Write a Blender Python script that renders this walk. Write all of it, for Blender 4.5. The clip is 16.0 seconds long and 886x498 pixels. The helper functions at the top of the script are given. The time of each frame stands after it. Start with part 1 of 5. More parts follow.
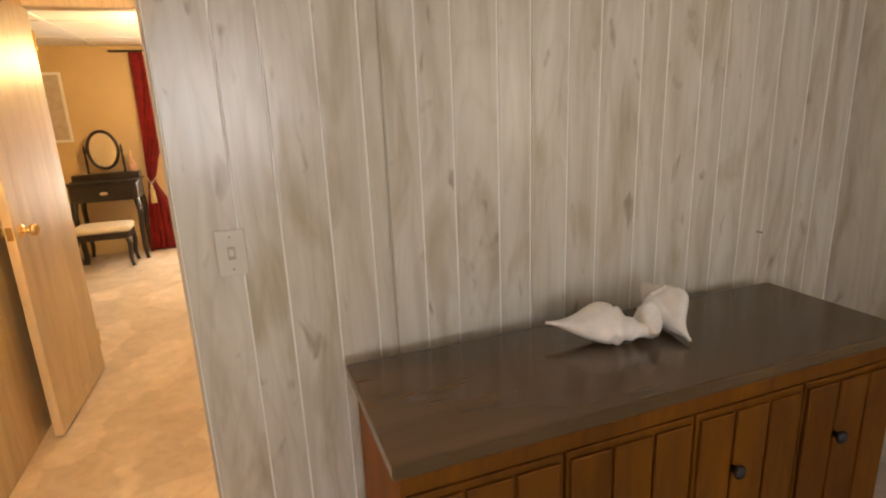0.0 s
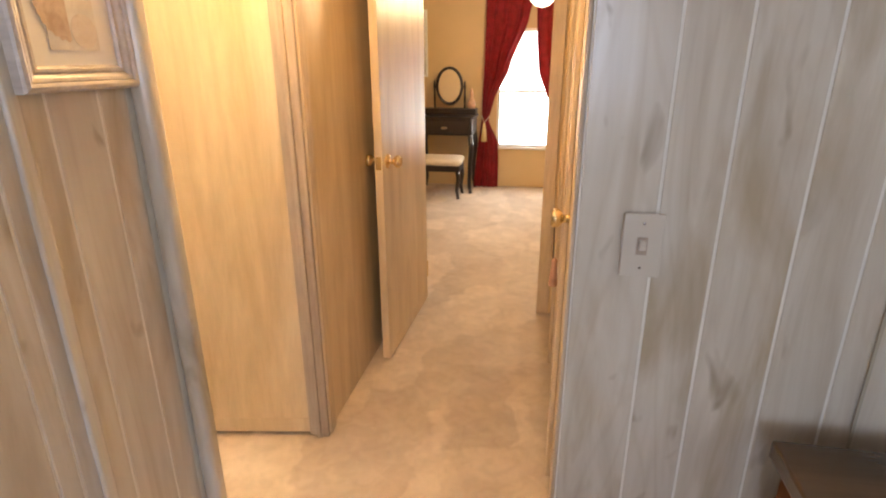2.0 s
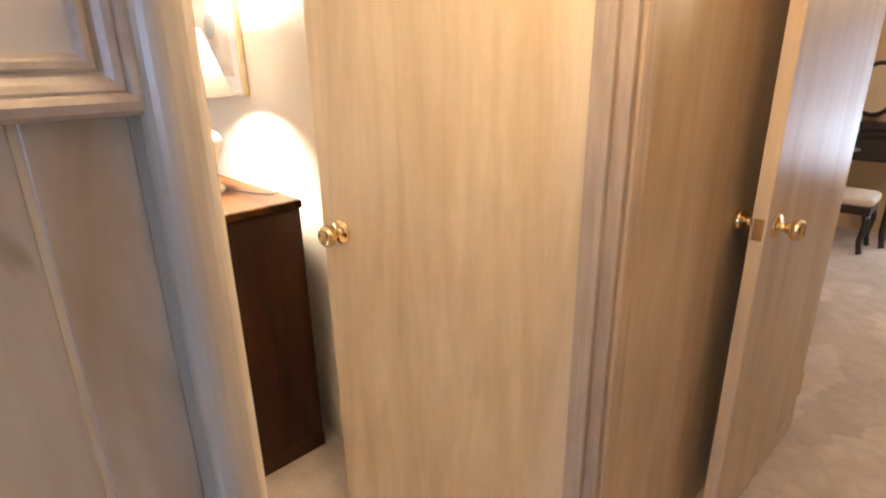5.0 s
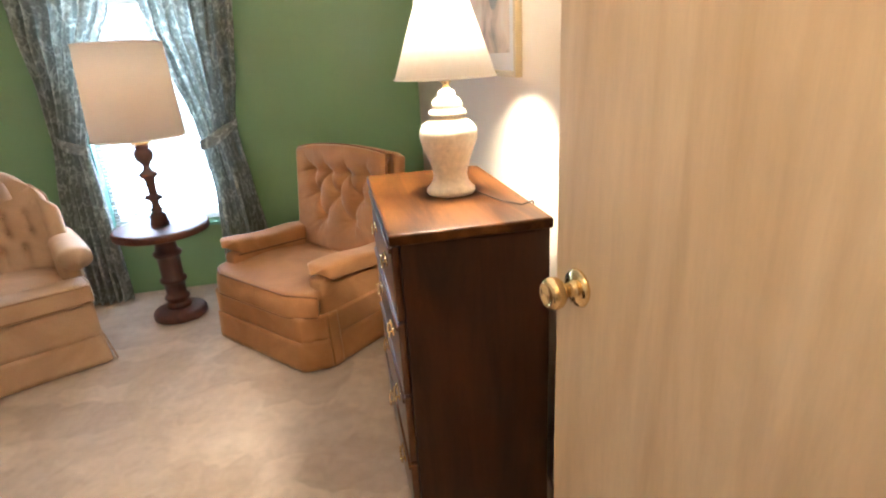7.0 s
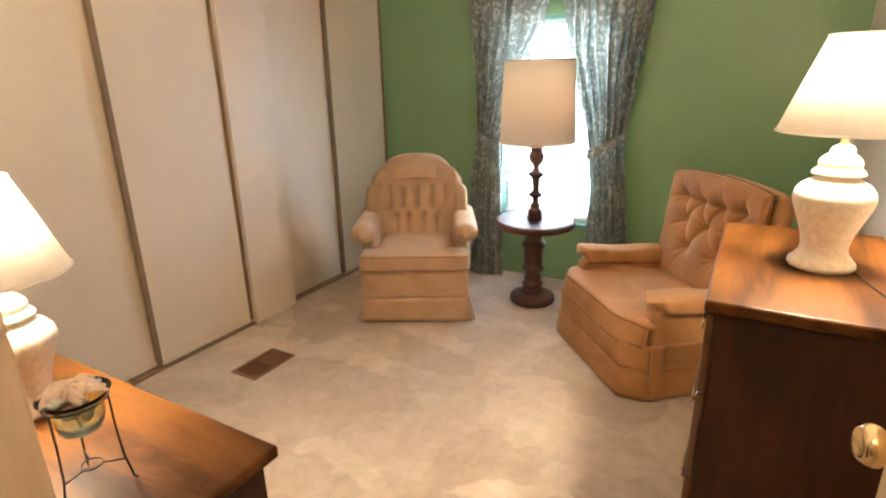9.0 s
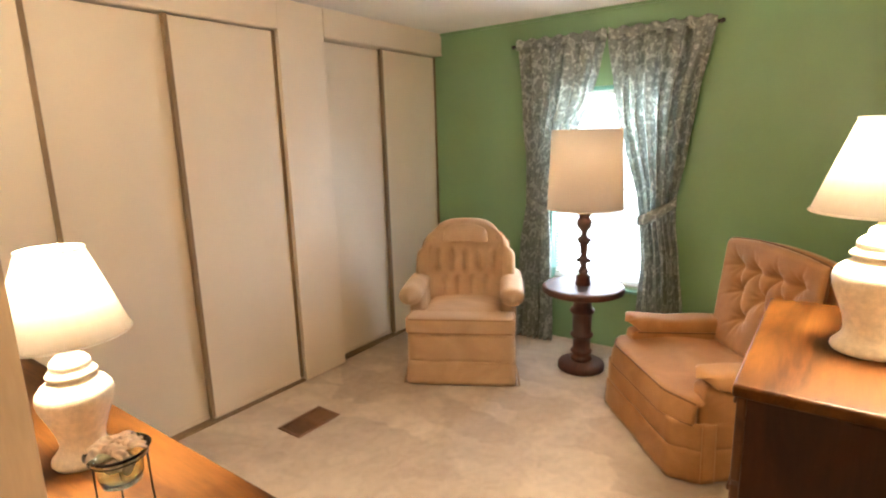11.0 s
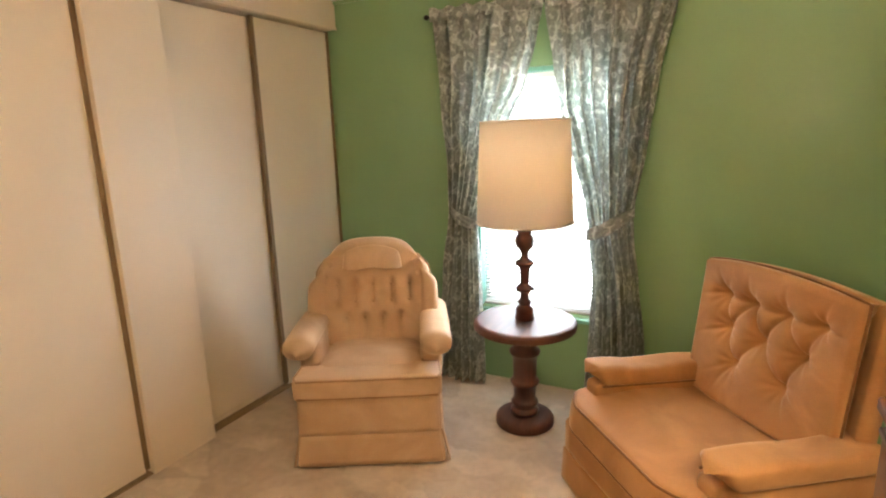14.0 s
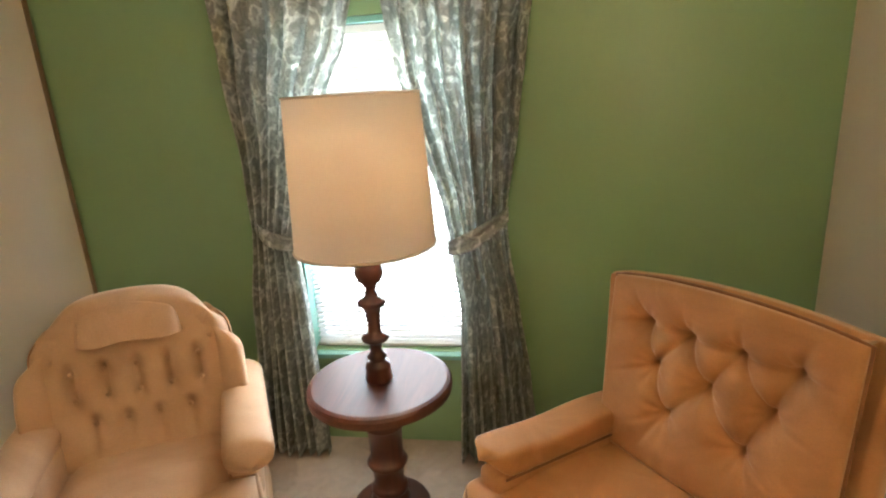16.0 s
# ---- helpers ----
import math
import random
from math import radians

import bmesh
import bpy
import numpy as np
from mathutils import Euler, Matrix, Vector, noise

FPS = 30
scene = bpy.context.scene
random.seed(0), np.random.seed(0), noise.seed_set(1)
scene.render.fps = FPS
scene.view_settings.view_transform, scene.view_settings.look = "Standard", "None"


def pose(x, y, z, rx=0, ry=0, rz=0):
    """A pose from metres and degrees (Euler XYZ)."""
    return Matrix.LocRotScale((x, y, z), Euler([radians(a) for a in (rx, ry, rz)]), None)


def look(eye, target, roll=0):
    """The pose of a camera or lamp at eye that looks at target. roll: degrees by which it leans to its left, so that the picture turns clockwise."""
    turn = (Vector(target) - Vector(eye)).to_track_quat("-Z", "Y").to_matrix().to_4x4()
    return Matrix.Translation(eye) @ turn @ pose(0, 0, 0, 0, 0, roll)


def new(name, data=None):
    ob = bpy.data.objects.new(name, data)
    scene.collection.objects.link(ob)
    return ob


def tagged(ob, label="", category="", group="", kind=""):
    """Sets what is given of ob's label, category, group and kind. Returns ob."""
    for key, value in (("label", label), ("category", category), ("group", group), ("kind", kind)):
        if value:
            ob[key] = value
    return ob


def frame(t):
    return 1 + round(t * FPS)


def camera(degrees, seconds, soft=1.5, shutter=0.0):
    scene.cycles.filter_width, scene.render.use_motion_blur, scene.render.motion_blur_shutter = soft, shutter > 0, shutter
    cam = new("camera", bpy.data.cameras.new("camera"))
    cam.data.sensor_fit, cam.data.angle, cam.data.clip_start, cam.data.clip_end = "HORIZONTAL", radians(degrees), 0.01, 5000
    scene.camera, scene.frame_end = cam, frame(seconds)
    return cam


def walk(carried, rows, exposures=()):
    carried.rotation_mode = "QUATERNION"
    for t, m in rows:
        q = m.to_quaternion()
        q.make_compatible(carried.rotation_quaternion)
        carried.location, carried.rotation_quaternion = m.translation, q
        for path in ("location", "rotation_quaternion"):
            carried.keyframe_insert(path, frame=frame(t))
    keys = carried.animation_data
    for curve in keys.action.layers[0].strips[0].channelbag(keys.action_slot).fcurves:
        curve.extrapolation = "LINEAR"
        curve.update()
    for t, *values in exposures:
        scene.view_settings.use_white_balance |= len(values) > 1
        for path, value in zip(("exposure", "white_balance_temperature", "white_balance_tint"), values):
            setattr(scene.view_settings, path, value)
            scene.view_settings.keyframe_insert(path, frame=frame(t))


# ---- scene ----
cam = camera(78.3, 16.0, soft=2.1)
PATH = [
    (0, (-0.032, 0.105, 1.404), (0.623, 1.925, 0.894), -2.4),
    (0.5, (-0.073, 0.219, 1.408), (0.12, 2.133, 0.862), -1.1),
    (1, (-0.103, 0.325, 1.398), (-0.333, 2.224, 0.814), -0.7),
    (1.5, (-0.178, 0.447, 1.387), (-0.48, 2.321, 0.757), -1.0),
    (2, (-0.261, 0.562, 1.385), (-0.616, 2.416, 0.724), -0.2),
    (2.5, (-0.307, 0.722, 1.386), (-0.908, 2.509, 0.718), 0.1),
    (3, (-0.385, 0.869, 1.378), (-1.196, 2.566, 0.698), 0.1),
    (3.2, (-0.425, 0.919, 1.375), (-1.259, 2.604, 0.692), -0.9),
    (5.3, (-0.663, 1.407, 1.366), (-2.049, 2.694, 0.714), -0.8),
    (5.5, (-0.709, 1.44, 1.356), (-2.115, 2.712, 0.718), -0.5),
    (5.6, (-0.712, 1.458, 1.368), (-2.172, 2.667, 0.73), -0.5),
    (6, (-0.816, 1.578, 1.328), (-2.487, 2.478, 0.7), -1.8),
    (6.5, (-0.871, 1.667, 1.329), (-2.675, 2.21, 0.66), -2.9),
    (7, (-0.966, 1.728, 1.331), (-2.818, 2.07, 0.658), -3.4),
    (7.5, (-1.028, 1.785, 1.348), (-2.918, 1.765, 0.693), -2.2),
    (8, (-1.044, 1.847, 1.366), (-2.855, 1.37, 0.663), -1.1),
    (8.5, (-1.01, 1.838, 1.388), (-2.748, 1.115, 0.711), -1.3),
    (9, (-0.962, 1.865, 1.413), (-2.613, 0.92, 0.797), -1.2),
    (9.2, (-0.949, 1.897, 1.424), (-2.548, 0.851, 0.834), -1.6),
    (11.3, (-0.984, 1.953, 1.46), (-2.576, 0.808, 1.072), -1.7),
    (11.5, (-0.999, 1.91, 1.453), (-2.639, 0.832, 1.068), -2.3),
    (12, (-1.056, 1.804, 1.459), (-2.776, 0.86, 1.07), -2.9),
    (12.5, (-1.198, 1.757, 1.44), (-2.892, 0.765, 1.058), -2.7),
    (13, (-1.346, 1.693, 1.446), (-3.014, 0.659, 1.06), -1.8),
    (13.5, (-1.532, 1.632, 1.418), (-3.252, 0.685, 1.037), -2.7),
    (14, (-1.69, 1.551, 1.435), (-3.424, 0.649, 1.013), -1.9),
    (14.5, (-1.836, 1.5, 1.427), (-3.536, 0.529, 1.018), -1.9),
    (15, (-1.973, 1.378, 1.423), (-3.744, 0.547, 1.006), -2.9),
    (15.5, (-2.209, 1.302, 1.466), (-4.044, 0.709, 0.934), -4.7),
    (16, (-2.469, 1.25, 1.454), (-4.368, 0.94, 0.91), -3.5),
]
walk(cam, [(t, look(eye, target, roll)) for t, eye, target, roll in PATH],
     [(0, 0.76, 9200, 10), (0.5, 0.84, 8500, 10), (1.0, 0.76, 8000, 10), (2.0, 0.62, 7000, 10), (3.2, 0.60, 5200, 10), (5.3, 0.16, 5550, 10), (6.5, -0.04, 5500, 10), (7.5, -0.10, 5600, 10), (9.0, 0.0, 6150, 10), (12.5, 0.06, 6600, 10), (14, 0.04, 6900, 10), (15, -0.04, 7050, 10), (16, -0.26, 6850, 10)])

# ---------- world, lights, exposure ----------
world = bpy.data.worlds.new("world")
scene.world = world
world.use_nodes = True
wn = world.node_tree
sky = wn.nodes.new("ShaderNodeTexSky")
sky.sky_type = "NISHITA"
sky.sun_disc = False
sky.sun_elevation = radians(50)
sky.sun_rotation = radians(140)
wn.links.new(sky.outputs[0], wn.nodes["Background"].inputs[0])
wn.nodes["Background"].inputs[1].default_value = 0.1


def lamp(name, kind, m, energy, colour, size=0.1, size_y=None):
    d = bpy.data.lights.new(name, kind)
    d.energy, d.color = energy, colour
    if kind == "AREA":
        d.shape, d.size, d.size_y = "RECTANGLE", size, size_y or size
    elif kind == "SUN":
        d.angle = size
    else:
        d.shadow_soft_size = size
    ob = new(name, d)
    ob.matrix_world = m
    return ob


WARM = (1.0, 0.79, 0.53)
HALLWARM = (1.0, 0.66, 0.30)
COOL = (0.72, 0.84, 1.0)
lamp("sun", "SUN", look((-6, -4, 8), (0, 0, 0)), 2.5, (1.0, 0.95, 0.88), radians(0.5))
lamp("chest_lamp_bulb", "POINT", pose(-2.47, 2.04, 1.415), 148, WARM, 0.07)
lamp("dresser_lamp_bulb", "POINT", pose(-1.42, 0.53, 1.175), 82, WARM, 0.075)
for bulb_z in (1.10, 1.34):
    lamp("table_lamp_bulb", "POINT", pose(-4.065, 0.745, bulb_z), 6.2, (1.0, 0.84, 0.66), 0.03)
# added fill: an unseen bulb that brightens the hall and the door leaf
lamp("hall_fill_bulb", "POINT", pose(-0.885, 1.80, 2.10), 36, HALLWARM, 0.07)
lamp("bedroom_bulb", "POINT", pose(-0.36, 5.0, 1.84), 31, (1.0, 0.74, 0.42), 0.08)
lamp("green_window_daylight", "AREA", look((-4.56, 0.7, 1.1), (-3, 0.7, 1.0)), 50, COOL, 0.7, 1.2)
lamp("bedroom_window_daylight", "AREA", look((-0.45, 6.76, 1.05), (-0.45, 5, 0.8)), 19, (0.9, 0.95, 1.0), 0.7, 1.2)
lamp("room_window_daylight", "AREA", look((-0.22, -2.39, 1.46), (-0.22, 0, 1.3)), 17, (0.45, 0.60, 1.0), 1.0, 0.9)
# added fill from an unseen side opening, balances the panelled walls
lamp("room_side_fill", "AREA", look((2.13, -1.2, 1.45), (-1.0, 0.6, 1.2)), 4.5, (0.85, 0.88, 0.95), 1.0, 0.9)


# ---------- materials ----------
def mat(name):
    m = bpy.data.materials.new(name)
    m.use_nodes = True
    nt = m.node_tree
    return m, nt, nt.nodes["Principled BSDF"]


def coords(nt, scale=(1, 1, 1), space="Object"):
    tc = nt.nodes.new("ShaderNodeTexCoord")
    mp = nt.nodes.new("ShaderNodeMapping")
    mp.inputs["Scale"].default_value = scale
    nt.links.new(tc.outputs[space], mp.inputs[0])
    return mp.outputs[0]


def noise_tex(nt, vec, scale, detail=4.0, rough=0.55, dist=0.0):
    n = nt.nodes.new("ShaderNodeTexNoise")
    n.inputs["Scale"].default_value = scale
    n.inputs["Detail"].default_value = detail
    n.inputs["Roughness"].default_value = rough
    n.inputs["Distortion"].default_value = dist
    if vec is not None:
        nt.links.new(vec, n.inputs["Vector"])
    return n.outputs["Fac"]


def ramp(nt, fac, stops):
    r = nt.nodes.new("ShaderNodeValToRGB")
    while len(r.color_ramp.elements) < len(stops):
        r.color_ramp.elements.new(0.5)
    for e, (p, c) in zip(r.color_ramp.elements, stops):
        e.position, e.color = p, (*c, 1)
    nt.links.new(fac, r.inputs[0])
    return r.outputs[0]


def mix(nt, a, b, fac, mode="MIX"):
    m = nt.nodes.new("ShaderNodeMix")
    m.data_type, m.blend_type = "RGBA", mode
    for sock, v in ((m.inputs[0], fac), (m.inputs[6], a), (m.inputs[7], b)):
        if isinstance(v, (int, float)):
            sock.default_value = v
        elif isinstance(v, tuple):
            sock.default_value = (*v, 1)
        else:
            nt.links.new(v, sock)
    return m.outputs[2]


def bump(nt, bsdf, height, strength=0.3, dist=0.01):
    b = nt.nodes.new("ShaderNodeBump")
    b.inputs["Strength"].default_value = strength
    b.inputs["Distance"].default_value = dist
    nt.links.new(height, b.inputs["Height"])
    nt.links.new(b.outputs[0], bsdf.inputs["Normal"])


def shifted(nt, vec, amount=7.0):
    """Moves the pattern by a chance amount for each object."""
    oi = nt.nodes.new("ShaderNodeObjectInfo")
    mul = nt.nodes.new("ShaderNodeMath")
    mul.operation = "MULTIPLY"
    mul.inputs[1].default_value = amount
    nt.links.new(oi.outputs["Random"], mul.inputs[0])
    add = nt.nodes.new("ShaderNodeVectorMath")
    add.operation = "ADD"
    nt.links.new(vec, add.inputs[0])
    nt.links.new(mul.outputs[0], add.inputs[1])
    return add.outputs[0], oi.outputs["Random"]


def plain(name, colour, rough=0.5, metal=0.0, vary=0.12, scale=6.0, bumps=0.0, bscale=120.0):
    m, nt, b = mat(name)
    v = coords(nt)
    n = noise_tex(nt, v, scale, 5.0)
    lo = tuple(c * (1 - vary) for c in colour)
    hi = tuple(min(1, c * (1 + vary)) for c in colour)
    nt.links.new(ramp(nt, n, [(0.3, lo), (0.7, hi)]), b.inputs["Base Color"])
    b.inputs["Roughness"].default_value = rough
    b.inputs["Metallic"].default_value = metal
    if bumps:
        bump(nt, b, noise_tex(nt, v, bscale, 3.0), bumps, 0.004)
    return m


def wood(name, dark, light, rough=0.4, along="z", coarse=3.0, fine=26.0, coat=0.0, blotch=0.2, bumps=0.08, knots=None, grain=0.5, span=(0.3, 0.68), gloss=0.5, figure=0.0):
    """Wood with its grain along one axis, fine pores and slow changes of tone, moved by chance for each piece."""
    m, nt, b = mat(name)
    st = {"x": (0.12, 1, 1), "y": (1, 0.12, 1), "z": (1, 1, 0.12)}[along]
    v, rnd = shifted(nt, coords(nt, st))
    g = noise_tex(nt, v, coarse * 3, 6.0, 0.6, 1.5)
    f = noise_tex(nt, v, fine * 3, 3.0, 0.7)
    c = ramp(nt, g, [(span[0], dark), (span[1], light)])
    fine_c = ramp(nt, f, [(0.35, (0.72, 0.72, 0.72)), (0.6, (1, 1, 1))])
    c = mix(nt, c, fine_c, grain, "MULTIPLY")
    big = noise_tex(nt, coords(nt), 2.2, 3.0)
    c = mix(nt, c, ramp(nt, big, [(0.3, (1 - blotch,) * 3), (0.7, (1, 1, 1))]), 1.0, "MULTIPLY")
    if knots:
        st2 = {"x": (0.3, 1, 1), "y": (1, 0.3, 1), "z": (1, 1, 0.3)}[along]
        kv, _ = shifted(nt, coords(nt, st2), 13.0)
        k = noise_tex(nt, kv, 9.0, 2.0, 0.4, 0.6)
        c = mix(nt, c, knots, ramp(nt, k, [(0.60, (0, 0, 0)), (0.74, (0.85, 0.85, 0.85))]))
    if figure:
        av, _ = shifted(nt, coords(nt, tuple(0.10 if q == 0.12 else 0.8 for q in st)), 5.0)
        mul = nt.nodes.new("ShaderNodeMath")
        mul.operation = "MULTIPLY"
        mul.inputs[1].default_value = 55.0
        nt.links.new(noise_tex(nt, av, 3.2, 1.5, 0.4, 0.4), mul.inputs[0])
        sin = nt.nodes.new("ShaderNodeMath")
        sin.operation = "SINE"
        nt.links.new(mul.outputs[0], sin.inputs[0])
        c = mix(nt, c, ramp(nt, sin.outputs[0], [(0.0, (1, 1, 1)), (0.6, (0.97, 0.96, 0.95)), (1.0, (0.84, 0.79, 0.72))]), figure, "MULTIPLY")
    nt.links.new(c, b.inputs["Base Color"])
    b.inputs["Roughness"].default_value = rough
    b.inputs["Specular IOR Level"].default_value = gloss
    b.inputs["Coat Weight"].default_value = coat
    b.inputs["Coat Roughness"].default_value = 0.2
    bump(nt, b, f, bumps, 0.003)
    return m



def panel_mat():
    """Whitewashed panelling: pale streaks, arched grain lines and olive-brown smudges along the boards."""
    m, nt, b = mat("whitewashed_panelling")
    v, _ = shifted(nt, coords(nt, (1, 1, 0.10)), 9.0)
    streak = noise_tex(nt, v, 16, 5.0, 0.6, 0.6)
    c = ramp(nt, streak, [(0.30, (0.53, 0.465, 0.375)), (0.50, (0.63, 0.575, 0.49)), (0.70, (0.70, 0.655, 0.58))])
    arch_v, _ = shifted(nt, coords(nt, (1, 1, 0.16)), 5.0)
    arch = noise_tex(nt, arch_v, 5.0, 1.0, 0.4, 0.3)
    mul = nt.nodes.new("ShaderNodeMath")
    mul.operation = "MULTIPLY"
    mul.inputs[1].default_value = 70.0
    nt.links.new(arch, mul.inputs[0])
    sin = nt.nodes.new("ShaderNodeMath")
    sin.operation = "SINE"
    nt.links.new(mul.outputs[0], sin.inputs[0])
    c = mix(nt, c, ramp(nt, sin.outputs[0], [(0.0, (1, 1, 1)), (0.7, (0.97, 0.96, 0.94)), (1.0, (0.84, 0.80, 0.75))]), 0.32, "MULTIPLY")
    sm_v, _ = shifted(nt, coords(nt, (1, 1, 0.26)), 13.0)
    smudge = noise_tex(nt, sm_v, 8.0, 4.0, 0.5, 0.8)
    c = mix(nt, c, (0.38, 0.29, 0.175), ramp(nt, smudge, [(0.52, (0, 0, 0)), (0.70, (0.66, 0.66, 0.66))]))
    kn_v, _ = shifted(nt, coords(nt, (1, 1, 0.45)), 21.0)
    knot = noise_tex(nt, kn_v, 17.0, 2.0, 0.45, 0.5)
    c = mix(nt, c, (0.30, 0.23, 0.15), ramp(nt, knot, [(0.66, (0, 0, 0)), (0.78, (0.75, 0.75, 0.75))]))
    nt.links.new(c, b.inputs["Base Color"])
    b.inputs["Roughness"].default_value = 0.24
    bump(nt, b, streak, 0.05, 0.003)
    return m


M_PANEL = panel_mat()
M_GROOVE = plain("panel_groove", (0.80, 0.77, 0.71), 0.6, 0, 0.08)
M_SEAM = plain("panel_seam", (0.42, 0.37, 0.28), 0.6, 0, 0.1)
M_DOOR = wood("pale_oak_veneer", (0.60, 0.455, 0.285), (0.76, 0.615, 0.43), 0.36, "z", 1.7, 18, 0.0, 0.10, 0.03, None, 0.25, (0.33, 0.66), figure=0.32)
M_TRIM = wood("pale_oak_trim", (0.56, 0.43, 0.29), (0.68, 0.54, 0.38), 0.45, "z", 3, 26, 0.0, 0.12, 0.05)
M_JAMB = wood("greyed_jamb", (0.40, 0.31, 0.235), (0.53, 0.43, 0.34), 0.5, "z", 3, 26, 0.0, 0.12, 0.05)
M_CLOSET = plain("cream_closet_panel", (0.78, 0.68, 0.55), 0.5, 0, 0.03, 3.0, 0.06, 90)
M_CREAM = plain("cream_wall_paint", (0.74, 0.66, 0.54), 0.6, 0, 0.03, 2.0, 0.06, 160)
M_STILE = wood("brown_closet_stile", (0.20, 0.13, 0.065), (0.30, 0.20, 0.11), 0.45, "z", 4, 30, 0.0, 0.15, 0.05)
M_GREEN = plain("green_wall_paint", (0.235, 0.390, 0.205), 0.28, 0, 0.05, 1.6, 0.05, 140)
M_TAN = plain("tan_wall_paint", (0.62, 0.45, 0.25), 0.6, 0, 0.05, 2.0, 0.06, 140)
M_CEIL = plain("ceiling_white", (0.78, 0.76, 0.73), 0.85, 0, 0.03, 3.0, 0.35, 70)
M_BRASS = plain("polished_brass", (0.80, 0.63, 0.34), 0.17, 1.0, 0.06, 12)
M_CHROME = plain("worn_steel", (0.55, 0.53, 0.52), 0.25, 1.0, 0.06, 12)
M_IRON = plain("black_iron", (0.035, 0.03, 0.03), 0.45, 0.6, 0.2, 20)
M_WHITE = plain("white_plastic", (0.62, 0.57, 0.49), 0.4, 0, 0.03, 8)
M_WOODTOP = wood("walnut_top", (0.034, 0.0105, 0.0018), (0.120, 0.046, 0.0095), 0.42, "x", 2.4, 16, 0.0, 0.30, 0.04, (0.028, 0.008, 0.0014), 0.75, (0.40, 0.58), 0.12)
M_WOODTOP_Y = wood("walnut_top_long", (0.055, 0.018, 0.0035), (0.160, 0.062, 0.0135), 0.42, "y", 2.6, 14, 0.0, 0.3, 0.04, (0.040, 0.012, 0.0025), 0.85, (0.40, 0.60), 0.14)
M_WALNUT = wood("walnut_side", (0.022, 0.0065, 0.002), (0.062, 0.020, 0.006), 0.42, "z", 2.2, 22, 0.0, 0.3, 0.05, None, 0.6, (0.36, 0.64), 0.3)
M_DRAWER = wood("walnut_drawer", (0.060, 0.020, 0.006), (0.14, 0.052, 0.016), 0.36, "x", 2.4, 22, 0.2, 0.25, 0.05)
M_CHERRY = wood("dark_cherry", (0.060, 0.016, 0.009), (0.14, 0.042, 0.022), 0.50, "x", 3, 22, 0.0, 0.25, 0.04)
M_TURNED = wood("turned_cherry", (0.060, 0.016, 0.011), (0.13, 0.036, 0.022), 0.30, "z", 3, 22, 0.3, 0.2, 0.04)
M_BLACKWOOD = wood("espresso_wood", (0.010, 0.006, 0.006), (0.024, 0.014, 0.012), 0.32, "x", 3, 22, 0.3, 0.2, 0.04)
M_MAPLE = wood("honey_pine", (0.100, 0.030, 0.0015), (0.20, 0.064, 0.003), 0.6, "z", 2.4, 20, 0.0, 0.3, 0.06, None, 0.5, (0.3, 0.68), 0.2)
M_DRTOP = wood("brown_slate_top", (0.060, 0.033, 0.013), (0.088, 0.050, 0.022), 0.14, "x", 2.0, 16, 0.2, 0.2, 0.01, None, 0.15)
M_CERAMIC = plain("crackled_cream_ceramic", (0.76, 0.66, 0.53), 0.55, 0, 0.14, 60, 0.35, 90)
M_SHELL = plain("white_shell", (0.80, 0.74, 0.68), 0.5, 0, 0.10, 22, 0.4, 60)
M_DISHSHELL = plain("pinkish_shell", (0.78, 0.60, 0.47), 0.45, 0, 0.14, 60, 0.3, 120)
M_VENT = plain("brown_vent_metal", (0.24, 0.125, 0.07), 0.4, 0.5, 0.15, 20)
M_VENTHOLE = plain("vent_dark", (0.03, 0.018, 0.012), 0.8, 0, 0.2)
M_TEAL = plain("teal_window_paint", (0.20, 0.46, 0.38), 0.4, 0, 0.05)
M_SASH = plain("white_sash", (0.75, 0.75, 0.74), 0.4, 0, 0.03)
M_FRAME = wood("pickled_frame", (0.56, 0.48, 0.42), (0.72, 0.65, 0.59), 0.4, "y", 3, 26, 0.1, 0.15, 0.06)
M_MATB = plain("mat_board", (0.80, 0.78, 0.75), 0.8, 0, 0.03)
M_GOLDF = plain("gilt_frame", (0.70, 0.58, 0.36), 0.35, 0.5, 0.1)
M_CUSHION = plain("pale_stool_cloth", (0.70, 0.62, 0.52), 0.9, 0, 0.06, 40, 0.3, 300)


